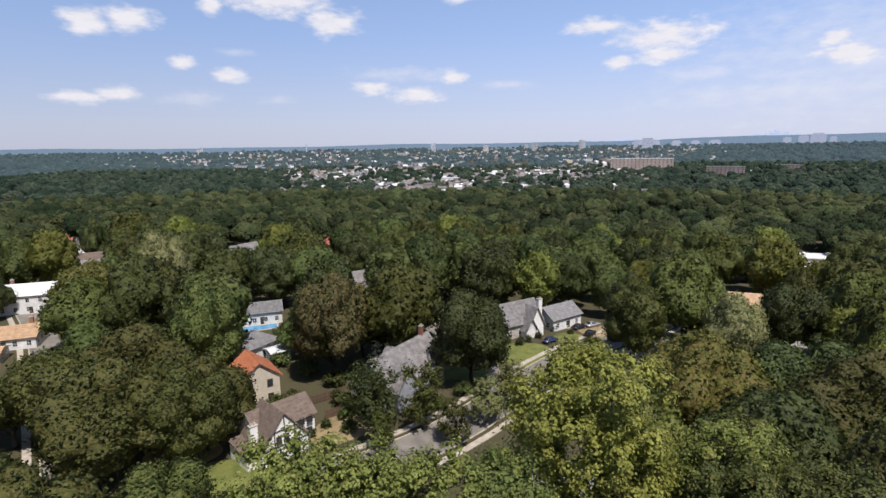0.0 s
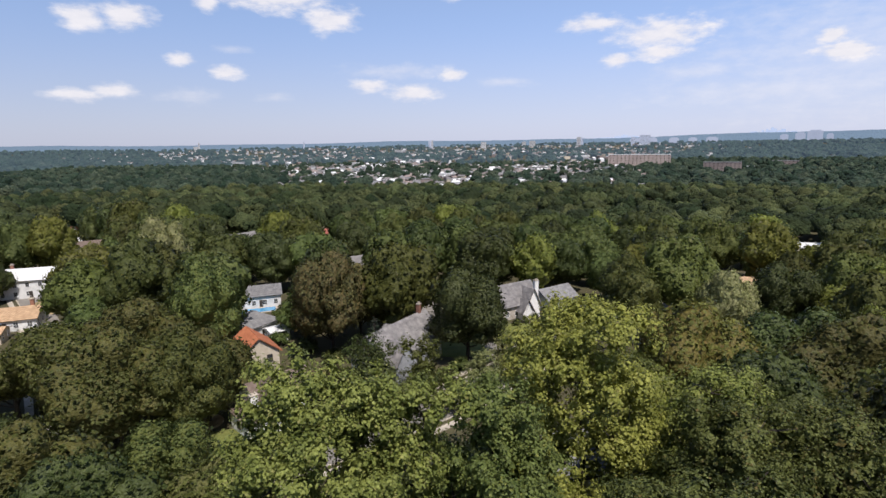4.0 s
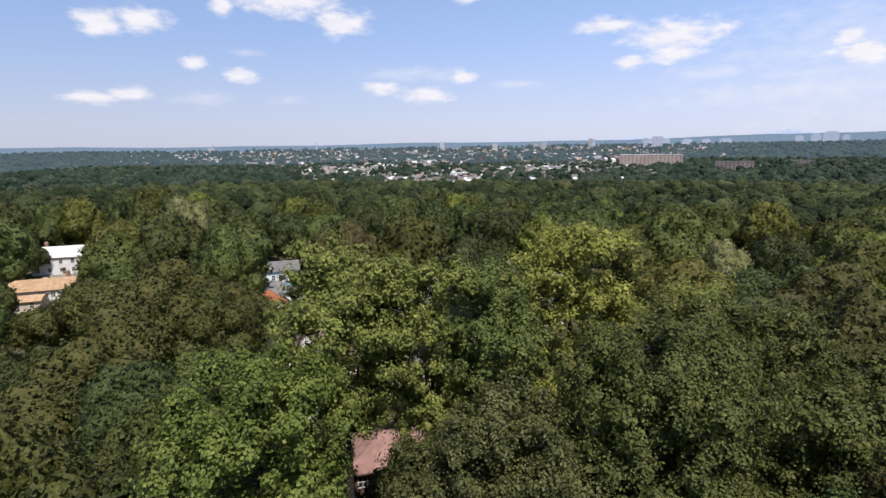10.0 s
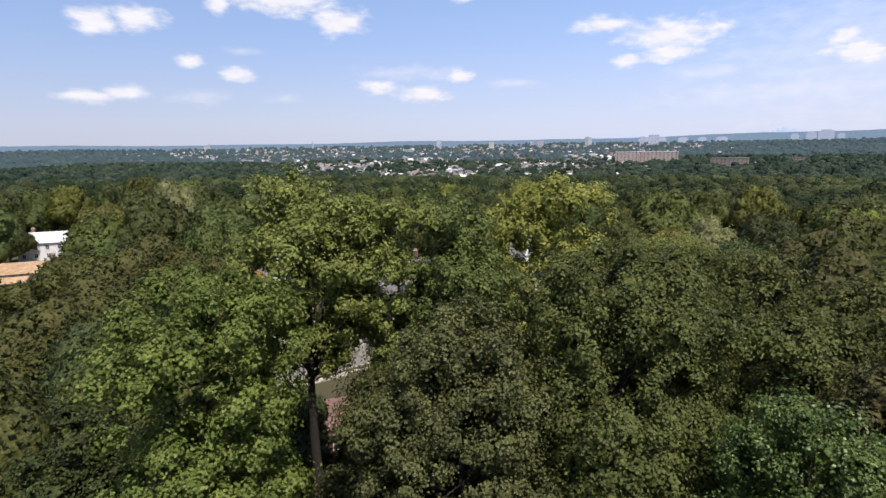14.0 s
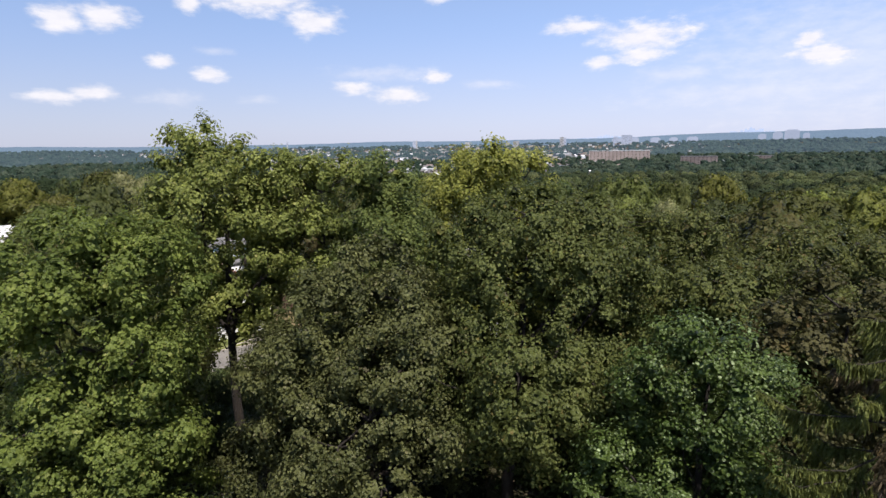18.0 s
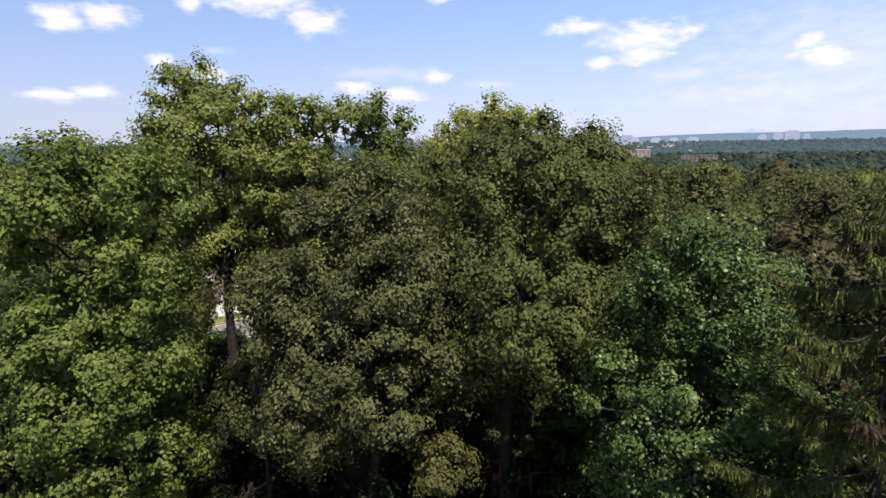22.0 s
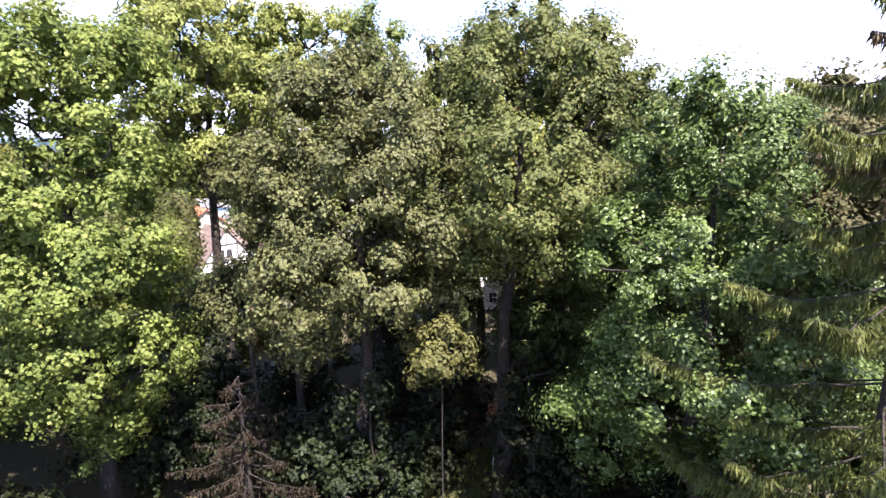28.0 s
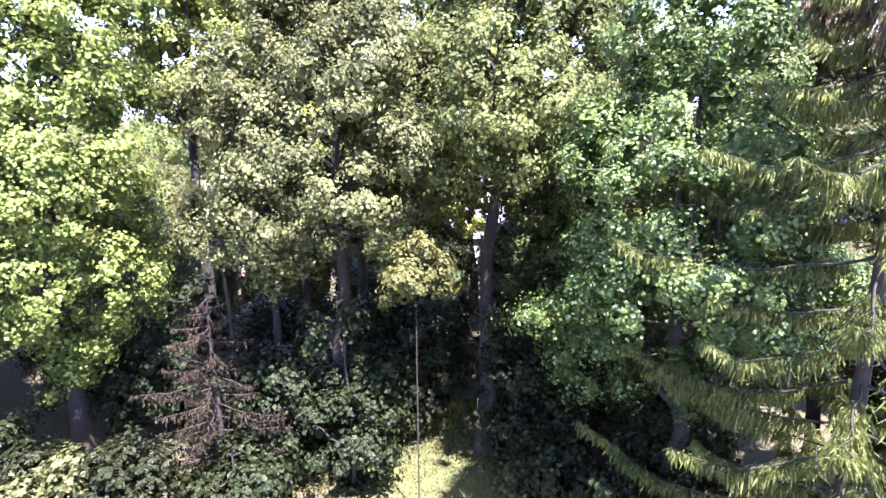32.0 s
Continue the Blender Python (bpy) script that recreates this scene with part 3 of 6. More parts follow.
def limb_path(rng, a, b, rise=0.25, n=5):
    a, b = np.asarray(a, float), np.asarray(b, float)
    t = np.linspace(0, 1, n)[:, None]
    mid = np.array((0, 0, np.linalg.norm(b - a) * rise))
    p = a + (b - a) * t - mid * (t * (1 - t)) * 1.2
    p[1:-1] += rng.normal(size=(n - 2, 3)) * 0.05 * np.linalg.norm(b - a)
    return p


def grow(seed, height, base, radius, count, mass_r, clump_r, per, leaf, mat, shape="oval", bark="bark", trunk_r=0.32, slim=0.8, limbs=8, split=True, hollow=0.45, lean=(0, 0), twigs=40, stray=0.2, flat=0.85, loose=0.13, fork=0.0, fill=9):
    """The meshes of one tree, standing at the origin: great masses, leafy clumps on them, leaves on those. fork: the height at which the trunk divides."""
    rng = np.random.default_rng(seed)
    masses = crown_boughs(rng, base + mass_r * 0.7, height - mass_r * 0.95 - clump_r * 0.6, radius - mass_r * 0.95 - clump_r * 0.5, count, shape, hollow)
    masses[:, :2] += np.array(lean) * ((masses[:, 2:] - base) / (height - base))
    middle = masses.mean(0) - np.array((0, 0, (height - base) * 0.18))
    top = np.array((lean[0] * 0.6 + rng.normal() * 0.3, lean[1] * 0.6 + rng.normal() * 0.3, base + (height - base) * 0.82))
    t = np.linspace(0, 1, 8)
    trunk = top * t[:, None] * np.array((1, 1, 0)) * t[:, None] + np.outer(t, (0, 0, top[2]))
    trunk[1:-1, :2] += rng.normal(size=(6, 2)) * trunk_r * 0.5
    rad = trunk_r * (1 - t) ** 0.8 + min(0.04, trunk_r * 0.4)
    rad[0] *= 1.45
    parts = []
    wood = [tube(trunk, rad, 9 if split else 6)]
    order = np.argsort(-np.linalg.norm(masses[:, :2], axis=1) - rng.uniform(0, radius * 0.5, len(masses)))
    limb_list, ends = [], []
    for i in order[:limbs]:
        b = masses[i]
        h0 = np.clip(b[2] - np.linalg.norm(b[:2]) * rng.uniform(0.5, 0.95), base * 0.75, top[2] * 0.95)
        if fork:
            h0 = fork + (h0 - fork) * 0.35
        f = h0 / top[2]
        a = np.array([np.interp(f, trunk[:, 2] / top[2], trunk[:, j]) for j in range(3)])
        p = limb_path(rng, a, b, 0.18, 6)
        r0 = trunk_r * (1 - f) ** 0.8 * 0.62 + 0.05
        limb_list.append(tube(p, np.linspace(r0, 0.04, 6), 6 if split else 4))
        ends.append(p)
    clumps, way, crad = clumps_of(rng, masses, middle, mass_r, clump_r)
    if ends:
        pts = np.vstack([e[2:] for e in ends] + [trunk[4:]])
        for i in rng.permutation(len(clumps))[:twigs]:
            b = clumps[i]
            low = pts[pts[:, 2] < b[2] + 0.5]
            if len(low) == 0:
                continue
            a = low[np.argmin(np.linalg.norm(low - b, axis=1))]
            wood.append(tube(limb_path(rng, a, b, 0.12, 4), np.linspace(0.07, 0.02, 4), 4))
    if split:
        parts.append(("trunk", mesh_of("trunk", *joined(wood), bark, True)))
        parts += [("limb", mesh_of("limb", *w, bark, True)) for w in limb_list]
    else:
        parts.append(("trunk", mesh_of("trunk", *joined(wood + limb_list), bark, True)))
    lv = leaves_on(rng, clumps, way, crad, per, leaf, slim, stray, flat, loose, fill)
    parts.append(("crown", mesh_of("crown", lv[0], lv[1], mat, True, normals=lv[2])))
    return parts


def swell(d, knobs, width, weight=1.0):
    """How far a crown swells in the directions d: rounded lobes round the directions knobs, creased between."""
    ang = np.arccos(np.clip(d @ knobs.T, -1, 1)) / width
    return (np.sqrt(np.clip(1 - ang * ang, 0, 1)) * weight).max(1)


def broadleaf(seed, height, base, radius, mat, bark="bark", trunk_r=0.32, rings=26, sides=40, leaves=2400, leaf=0.42, low=0.42):
    """A full-crowned tree as it looks from some way off: trunk and limbs, one lobed leafy hull, leaves standing off it all over."""
    rng = np.random.default_rng(seed)
    big, small = rng.normal(size=(34, 3)) + np.array((0, 0, 0.25)), rng.normal(size=(260, 3))
    big, small = big / np.linalg.norm(big, axis=1, keepdims=True), small / np.linalg.norm(small, axis=1, keepdims=True)
    wide_big, wide_small, weight = rng.uniform(0.32, 0.66, 34), rng.uniform(0.15, 0.26, 260), rng.uniform(0.35, 1.0, 34)
    turn, squash = rng.uniform(0, 6.28), rng.uniform(0.86, 1.0)
    mid = base + low * (height - base)

    def place(d):
        r = 0.46 + 0.46 * swell(d, big, wide_big, weight) + 0.12 * swell(d, small, wide_small) + 0.05 * np.sin(2 * np.arctan2(d[:, 1], d[:, 0]) + turn)
        tall = np.where(d[:, 2] > 0, height - mid, mid - base)
        p = np.stack([d[:, 0] * radius, d[:, 1] * radius * squash, d[:, 2] * tall], 1) * r[:, None]
        p[:, 2] += mid
        return p

    el, az = np.linspace(-1.25, 1.5707, rings), np.linspace(0, 6.2832, sides, endpoint=False)
    EL, AZ = np.meshgrid(el, az, indexing="ij")
    d = np.stack([np.cos(EL) * np.cos(AZ), np.cos(EL) * np.sin(AZ), np.sin(EL)], -1).reshape(-1, 3)
    hull = place(d)
    hull += d * rng.normal(size=(len(d), 1)) * radius * 0.012
    faces = [(i * sides + k, i * sides + (k + 1) % sides, (i + 1) * sides + (k + 1) % sides, (i + 1) * sides + k) for i in range(rings - 1) for k in range(sides)]
    grid = hull.reshape(rings, sides, 3)
    nh = np.cross(np.roll(grid, -1, 1) - np.roll(grid, 1, 1), np.gradient(grid, axis=0)).reshape(-1, 3)
    nh = nh / (np.linalg.norm(nh, axis=1, keepdims=True) + 1e-6)
    nh[-sides:] = (0, 0, 1)
    q = rng.normal(size=(leaves, 3)) + np.array((0, 0, 0.3))
    q /= np.linalg.norm(q, axis=1, keepdims=True)
    q = q[q[:, 2] > -0.85]
    near = (np.clip(np.round((np.arcsin(q[:, 2]) + 1.25) / 2.8207 * (rings - 1)), 0, rings - 1) * sides + np.round((np.arctan2(q[:, 1], q[:, 0]) % 6.2832) / 6.2832 * sides) % sides).astype(int)
    soft = nh[near]
    out = np.abs(rng.normal(size=(len(q), 1))) * 0.5
    lv, lf = leaf_quads(rng, place(q) + (soft * 0.6 + q * 0.4) * out, soft + rng.normal(size=(len(q), 3)) * 0.45, leaf * rng.uniform(0.6, 1.4, len(q)), 0.8)
    v, f = joined([(hull, faces), (lv, lf)])
    normals = np.vstack([nh, np.repeat(soft + rng.normal(size=(len(q), 3)) * 0.28, 4, 0)])
    t = np.linspace(0, 1, 6)
    wood = [tube(np.outer(t, (0, 0, mid + 0.3 * (height - mid))) + rng.normal(size=(6, 3)) * np.array((0.1, 0.1, 0)), trunk_r * (1.3 - t * 1.1), 7)]
    for k in range(4):
        a = rng.uniform(0, 6.28)
        wood.append(tube(limb_path(rng, (0, 0, base * 0.8 + 0.6), (math.cos(a) * radius * 0.6, math.sin(a) * radius * 0.6, mid), 0.15, 4), np.linspace(trunk_r * 0.5, 0.06, 4), 5))
    return [("trunk", mesh_of("trunk", *joined(wood), bark, True)), ("crown", mesh_of("crown", v, f, mat, True, normals=normals))]


def plant(parts, m, label, category="tree", group="", name="tree"):
    ob = thing(name, m, label, category, group)
    for n_, me in parts:
        part(n_, me, ob)
    return ob


def spruce(seed, height, reach, base, mat, brown_top=0.0, whorl=0.62, per=95, spray=0.5, sag=0.32, fine=0.06):
    """A spruce: straight trunk, tiers of sagging boughs hung with drooping sprays."""
    rng = np.random.default_rng(seed)
    parts = [("trunk", mesh_of("trunk", *tube([(0, 0, z) for z in np.linspace(0, height, 8)], np.linspace(0.34, 0.02, 8), 9), "bark_dark", True))]
    wood, green, brown = [], [], []
    z = base
    while z < height - 0.4:
        u = (z - base) / (height - base)
        n = 5
        a0 = rng.uniform(0, 6.28)
        for k in range(n):
            a = a0 + k * 6.283 / n + rng.normal() * 0.22
            L = reach * (1 - u) ** 0.6 * rng.uniform(0.5, 1.15) + 0.35
            z1, hung = z + rng.normal() * 0.28, sag * rng.uniform(0.6, 1.35)
            s = np.linspace(0, 1, 8)
            droop = hung * L * (1.1 * s - 0.85 * s ** 2.6) - 0.10 * L * s
            p = np.stack([np.cos(a) * L * s, np.sin(a) * L * s, z1 - droop + 0.12 * (1 - s)], 1)
            p[:, :2] += rng.normal(size=(8, 2)) * 0.04 * L * s[:, None]
            wood.append(tube(p - np.array((0, 0, 0.05)), np.linspace(0.045, 0.008, 8), 4))
            m = int(per * L / 3)
            f = rng.uniform(0.12, 1.0, m) ** 0.8
            q = np.stack([np.interp(f, s, p[:, j]) for j in range(3)], 1)
            sideways = np.array((-np.sin(a), np.cos(a), 0))
            hang = rng.uniform(0.25, 1.0, m) * spray * (0.45 + 0.55 * np.sin(np.pi * np.clip(f, 0.1, 0.95)))
            w = rng.normal(size=m) * 0.17 * np.minimum(1.0, L / 4) * (1.1 - 0.5 * f)
            q = q + sideways * w[:, None]
            q[:, 2] -= np.abs(w) * 0.35
            tip = q + np.stack([np.cos(a) * hang * 0.16, np.sin(a) * hang * 0.16, -hang], 1) + sideways * (w * 0.4)[:, None] + rng.normal(size=(m, 3)) * 0.09
            wide = rng.uniform(0.5, 1.3, (m, 1)) * fine
            turn = rng.uniform(0, 3.14, (m, 1))
            across = (sideways * np.cos(turn) + np.array((np.cos(a), np.sin(a), 0.2)) * np.sin(turn)) * wide
            mid = q * 0.45 + tip * 0.55
            v = np.stack([q, mid + across, tip, mid - across], 1).reshape(-1, 3)
            pick = brown if rng.uniform() < brown_top * ease(0.62, 0.85, u) else green
            soft = np.array((0.3 * np.cos(a), 0.3 * np.sin(a), 0.8)) + sideways * (w * 1.6)[:, None] - np.array((0, 0, 0.9)) * (rng.uniform(0, 1, m) ** 2)[:, None] + rng.normal(size=(m, 3)) * 0.2
            pick.append((v, np.arange(4 * m).reshape(m, 4), np.repeat(soft, 4, 0)))
        z += whorl * rng.uniform(0.8, 1.2) * (1 - 0.35 * u)
    parts.append(("branchwork", mesh_of("branchwork", *joined(wood), "bark_dark", True)))
    for nm, rows, leafy in (("foliage", green, mat), ("cone_top", brown, "needle_brown")):
        if rows:
            parts.append((nm, mesh_of(nm, *joined([q[:2] for q in rows]), leafy, normals=np.vstack([q[2] for q in rows]))))
    return parts


def at(x, y, turn=0, s=1.0, sz=None):
    return pose(x, y, float(land(x, y)) - 0.05, 0, 0, turn) @ Matrix.Diagonal((s, s, sz or s, 1))

# ---- the yard's own trees ----
NEAR = "tall trees round the yard"
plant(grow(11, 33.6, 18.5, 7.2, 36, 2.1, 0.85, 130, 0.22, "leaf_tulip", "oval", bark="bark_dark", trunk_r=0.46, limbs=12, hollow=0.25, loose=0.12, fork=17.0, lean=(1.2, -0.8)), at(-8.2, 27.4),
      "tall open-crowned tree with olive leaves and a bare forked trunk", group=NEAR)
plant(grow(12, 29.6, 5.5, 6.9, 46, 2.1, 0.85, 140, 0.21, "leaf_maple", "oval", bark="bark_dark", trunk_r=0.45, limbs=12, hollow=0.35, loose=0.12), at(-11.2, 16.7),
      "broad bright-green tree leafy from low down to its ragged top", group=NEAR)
plant(grow(26, 21.0, 6, 5.2, 20, 2.2, 1.0, 100, 0.22, "leaf_dark", "dome", bark="bark_dark", trunk_r=0.34, limbs=6, hollow=0.4), at(-19.4, 17.5),
      "dull dark-green tree with a rounded crown beside the yard", group=NEAR)
for sd, x, y, h, r, mt in ((35, -26.5, 24.5, 20.0, 6.4, "leaf_olive"), (36, -21.5, 8.5, 17.0, 5.2, "leaf_olive"), (37, -29.5, 14.0, 19.0, 6.0, "leaf_green")):
    plant(grow(sd, h, 3.5, r, 24, 2.1, 1.0, 80, 0.28, mt, "dome", bark="bark_dark", trunk_r=0.3, limbs=6, hollow=0.4), at(x, y),
          "olive-green tree with a full rounded crown beside the yard" if mt == "leaf_olive" else "mid-green tree with a full rounded crown beside the yard", group=NEAR)
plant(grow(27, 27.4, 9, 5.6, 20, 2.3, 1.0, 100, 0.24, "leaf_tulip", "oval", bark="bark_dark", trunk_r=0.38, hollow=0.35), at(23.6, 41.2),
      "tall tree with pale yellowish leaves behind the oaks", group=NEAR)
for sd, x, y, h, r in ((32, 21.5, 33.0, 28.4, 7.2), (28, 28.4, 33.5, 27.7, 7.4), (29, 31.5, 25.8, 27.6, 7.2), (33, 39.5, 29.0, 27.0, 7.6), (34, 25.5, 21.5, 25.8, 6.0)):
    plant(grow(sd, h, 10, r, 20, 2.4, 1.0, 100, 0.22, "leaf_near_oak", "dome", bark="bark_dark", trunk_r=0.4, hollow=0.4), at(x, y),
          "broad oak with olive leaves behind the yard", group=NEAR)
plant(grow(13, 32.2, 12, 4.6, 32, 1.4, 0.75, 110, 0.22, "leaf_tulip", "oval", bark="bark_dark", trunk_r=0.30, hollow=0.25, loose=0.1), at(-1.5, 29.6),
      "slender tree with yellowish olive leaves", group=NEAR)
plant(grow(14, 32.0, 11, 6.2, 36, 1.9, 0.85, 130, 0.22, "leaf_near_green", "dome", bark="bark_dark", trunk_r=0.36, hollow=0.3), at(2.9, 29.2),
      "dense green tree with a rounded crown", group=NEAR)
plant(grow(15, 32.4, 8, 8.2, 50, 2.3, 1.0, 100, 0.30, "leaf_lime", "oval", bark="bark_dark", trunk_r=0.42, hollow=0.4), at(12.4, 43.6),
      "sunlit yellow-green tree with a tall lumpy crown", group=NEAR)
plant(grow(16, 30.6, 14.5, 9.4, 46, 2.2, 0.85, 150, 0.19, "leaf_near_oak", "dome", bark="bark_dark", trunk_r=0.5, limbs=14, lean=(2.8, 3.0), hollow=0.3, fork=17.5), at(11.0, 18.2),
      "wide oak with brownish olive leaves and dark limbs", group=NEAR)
plant(grow(17, 27.2, 12.0, 7.9, 44, 2.0, 0.8, 160, 0.17, "leaf_grey", "dome", bark="bark_dark", trunk_r=0.4, limbs=12, hollow=0.4), at(3.3, 17.0),
      "grey-green oak with small dull leaves", group=NEAR)
plant(grow(18, 26.0, 7.0, 6.4, 46, 1.8, 0.8, 215, 0.145, "leaf_glossy", "spire", bark="bark_dark", trunk_r=0.36, hollow=0.45, loose=0.12), at(17.6, 9.8),
      "pointed tree with glossy green leaves and pale undersides", group=NEAR)
plant(grow(24, 27.4, 6, 6.6, 28, 2.0, 0.9, 110, 0.22, "leaf_rust", "dome", bark="bark_dark", trunk_r=0.34, hollow=0.4), at(26.6, 13.2),
      "brownish tree behind the spruce", group=NEAR)
plant(spruce(19, 27.0, 9.2, 1.5, "needle", brown_top=0.25, whorl=1.25, per=640, spray=0.7, sag=0.45, fine=0.028), at(19.7, 3.0), "tall Norway spruce with drooping sprays and brown cones at the top", group=NEAR, name="spruce_tree")

plant(grow(22, 23.0, 15.0, 3.9, 14, 1.6, 0.8, 130, 0.18, "leaf_grey", "dome", bark="bark_dark", trunk_r=0.26, limbs=7, hollow=0.3), at(-1.4, 20.2),
      "tree with a slim dark trunk and a small grey-green crown", group=NEAR)
plant(grow(38, 16.6, 11.6, 3.5, 13, 1.4, 0.75, 120, 0.18, "leaf_grey", "dome", bark="bark_dark", trunk_r=0.16, limbs=6, split=False, hollow=0.3), at(-3.2, 18.6),
      "low slim tree with a small grey-green crown", group=NEAR)
plant(grow(30, 16.4, 4.0, 4.0, 16, 1.7, 0.8, 110, 0.25, "leaf_dark", "oval", bark="bark_dark", trunk_r=0.14, limbs=6, split=False, hollow=0.3), at(14.6, 19.5),
      "slim dark young tree before the oak", group=NEAR)
plant(grow(31, 14.4, 10.9, 1.9, 7, 0.9, 0.5, 110, 0.2, "leaf_withered", "dome", bark="bark_dark", trunk_r=0.03, limbs=4, split=False, hollow=0.3, twigs=6), at(7.1, 12.6),
      "thin young tree with a withered yellowish crown", group=NEAR)
# the undergrowth below them
UNDER = "undergrowth at the edge of the lawn"
for k, (x, y, h, r, mat, lab) in enumerate(((5.8, 20.6, 6.4, 3.4, "leaf_shade", "dark leafy shrub behind the lawn"), (0.8, 19.0, 7.5, 3.6, "leaf_shade", "tall dark shrub under the oaks"),
                                            (-5.2, 9.4, 6.6, 3.7, "leaf_shade", "dark sunlit bush beside the lawn"), (-1.4, 12.2, 4.8, 3.0, "leaf_shade", "dark bush beside the lawn"), (-9.6, 9.0, 5.4, 3.2, "leaf_grey", "grey-green bush beside the lawn"), (-7.6, 11.4, 5.6, 2.8, "leaf_grey", "grey-green bush beside the lawn"), (-12.6, 7.4, 5.0, 2.8, "leaf_grey", "grey-green bush beside the lawn"),
                                            (3.6, 15.2, 11.6, 3.6, "leaf_shade", "dark shrub under the grey-green oak"), (0.2, 16.4, 8.2, 3.4, "leaf_shade", "dark shrub under the grey-green oak"), (-13.2, 9.4, 5.6, 3.4, "leaf_shade", "dark bush under the broad green tree"), (-14.6, 13.6, 6.2, 3.6, "leaf_shade", "dark bush under the broad green tree"), (-10.8, 12.0, 5.0, 3.2, "leaf_shade", "dark bush under the broad green tree"), (14.0, 16.0, 7.0, 3.4, "leaf_shade", "dark shrub in the shade"), (16.6, 19.5, 9.0, 4.2, "leaf_shade", "tall dark shrub in the shade"), (15.0, 25.0, 6.0, 3.4, "leaf_shade", "dark shrub behind the lawn"),
                                            (12.4, 16.0, 11.5, 2.6, "leaf_shade", "tall dark shrub before the oak"), (7.4, 20.8, 8.5, 2.7, "leaf_shade", "tall dark shrub before the oak"), (12.6, 17.6, 9.5, 3.4, "leaf_shade", "tall dark shrub before the oak"), (14.0, 12.0, 5.6, 2.8, "leaf_shade", "dark bush beside the lawn"), (16.4, 8.4, 6.4, 3.2, "leaf_shade", "dark bush under the pointed tree"), (19.0, 11.5, 7.5, 3.6, "leaf_shade", "dark bush under the pointed tree"), (-9.0, 21.0, 9.0, 4.4, "leaf_shade", "dark young tree in the shade"), (-5.4, 20.2, 6.2, 3.4, "leaf_shade", "dark shrub in the shade"),
                                            (8.6, 27.6, 7.0, 4.0, "leaf_shade", "dark shrub behind the yard"), (-3.0, 26.0, 8.0, 4.0, "leaf_shade", "dark shrub behind the yard"), (15.6, 5.6, 4.6, 3.0, "leaf_glossy", "glossy bush under the spruce"),
                                            (12.6, 14.2, 2.2, 1.5, "leaf_rust", "withered brown bush at the lawn's edge"), (19.5, 24.5, 8.0, 4.2, "leaf_shade", "dark young tree in the shade"), (22.5, 17.0, 9.0, 4.4, "leaf_shade", "dark young tree under the canopy"),
                                            (-15.5, 24.0, 9.0, 4.6, "leaf_shade", "dark young tree under the canopy"), (4.4, 24.6, 8.5, 3.8, "leaf_shade", "dark young tree in the shade"), (-17.0, 10.5, 8.0, 4.4, "leaf_green", "young green tree at the yard's edge"),
                                            (-6.8, 23.6, 11.5, 3.6, "leaf_shade", "dark young tree before a bare trunk"), (-3.4, 21.0, 9.0, 3.2, "leaf_shade", "dark young tree in the shade"), (1.8, 35.0, 9.0, 4.8, "leaf_shade", "dark young tree under the canopy"), (8.5, 35.5, 10.0, 4.8, "leaf_shade", "dark young tree under the canopy"), (18.5, 31.0, 11.0, 5.0, "leaf_shade", "dark young tree under the canopy"))):
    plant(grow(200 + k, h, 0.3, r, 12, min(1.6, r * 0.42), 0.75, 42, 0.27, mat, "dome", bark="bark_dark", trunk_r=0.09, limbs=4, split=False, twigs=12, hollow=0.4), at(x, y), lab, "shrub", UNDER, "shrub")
plant(spruce(23, 11.0, 4.4, 2.0, "needle_dry", whorl=0.75, per=150, spray=0.4, sag=0.14, fine=0.035), at(-2.8, 14.2), "thin hemlock with bare brown level boughs", group=UNDER, name="hemlock_tree")

# ---- the trees of the streets and gardens ----
KINDS = []
for i, (mat, shape, bark) in enumerate((("leaf_green", "oval", "bark"), ("leaf_dark", "dome", "bark_dark"), ("leaf_olive", "oval", "bark"), ("leaf_oak", "dome", "bark_dark"),
                                        ("leaf_bright", "oval", "bark"), ("leaf_dark", "oval", "bark_dark"), ("leaf_pale", "oval", "bark"), ("leaf_rust", "oval", "bark_dark"),
                                        ("leaf_autumn", "dome", "bark"))):
    KINDS.append(broadleaf(40 + i, 20.0, 3.0, 8.3 if shape == "dome" else 7.6, mat, bark, 0.32, 34, 54, 5200, 0.50, 0.36 if shape == "dome" else 0.44))
for i, (mat, shape) in enumerate((("leaf_dark", "oval"), ("leaf_olive", "oval"), ("leaf_pale", "dome"), ("leaf_autumn", "dome"))):
    KINDS.append(grow(80 + i, 13.0, 1.2, 4.4, 20, 1.6, 0.85, 30, 0.36, mat, shape, split=False, limbs=6, twigs=10, hollow=0.35, trunk_r=0.16, loose=0.2, fill=5))
LOW = []
for i, (mat, shape) in enumerate((("leaf_green", "oval"), ("leaf_dark", "dome"), ("leaf_olive", "oval"), ("leaf_oak", "dome"), ("leaf_bright", "oval"), ("leaf_green", "dome"))):
    LOW.append(broadleaf(60 + i, 19.0, 2.5, 8.4 if shape == "dome" else 7.8, mat, "bark", 0.3, 24, 38, 1900, 0.78, 0.36 if shape == "dome" else 0.44))
WORDS = {"leaf_green": "mid-green broadleaf tree", "leaf_dark": "dark-green broadleaf tree", "leaf_olive": "olive-green broadleaf tree", "leaf_oak": "brownish olive oak",
         "leaf_bright": "sunlit yellow-green tree", "leaf_pale": "pale flowering tree", "leaf_rust": "thin brown-leaved tree", "leaf_autumn": "tree turning yellow and brown"}

PLANTED = []


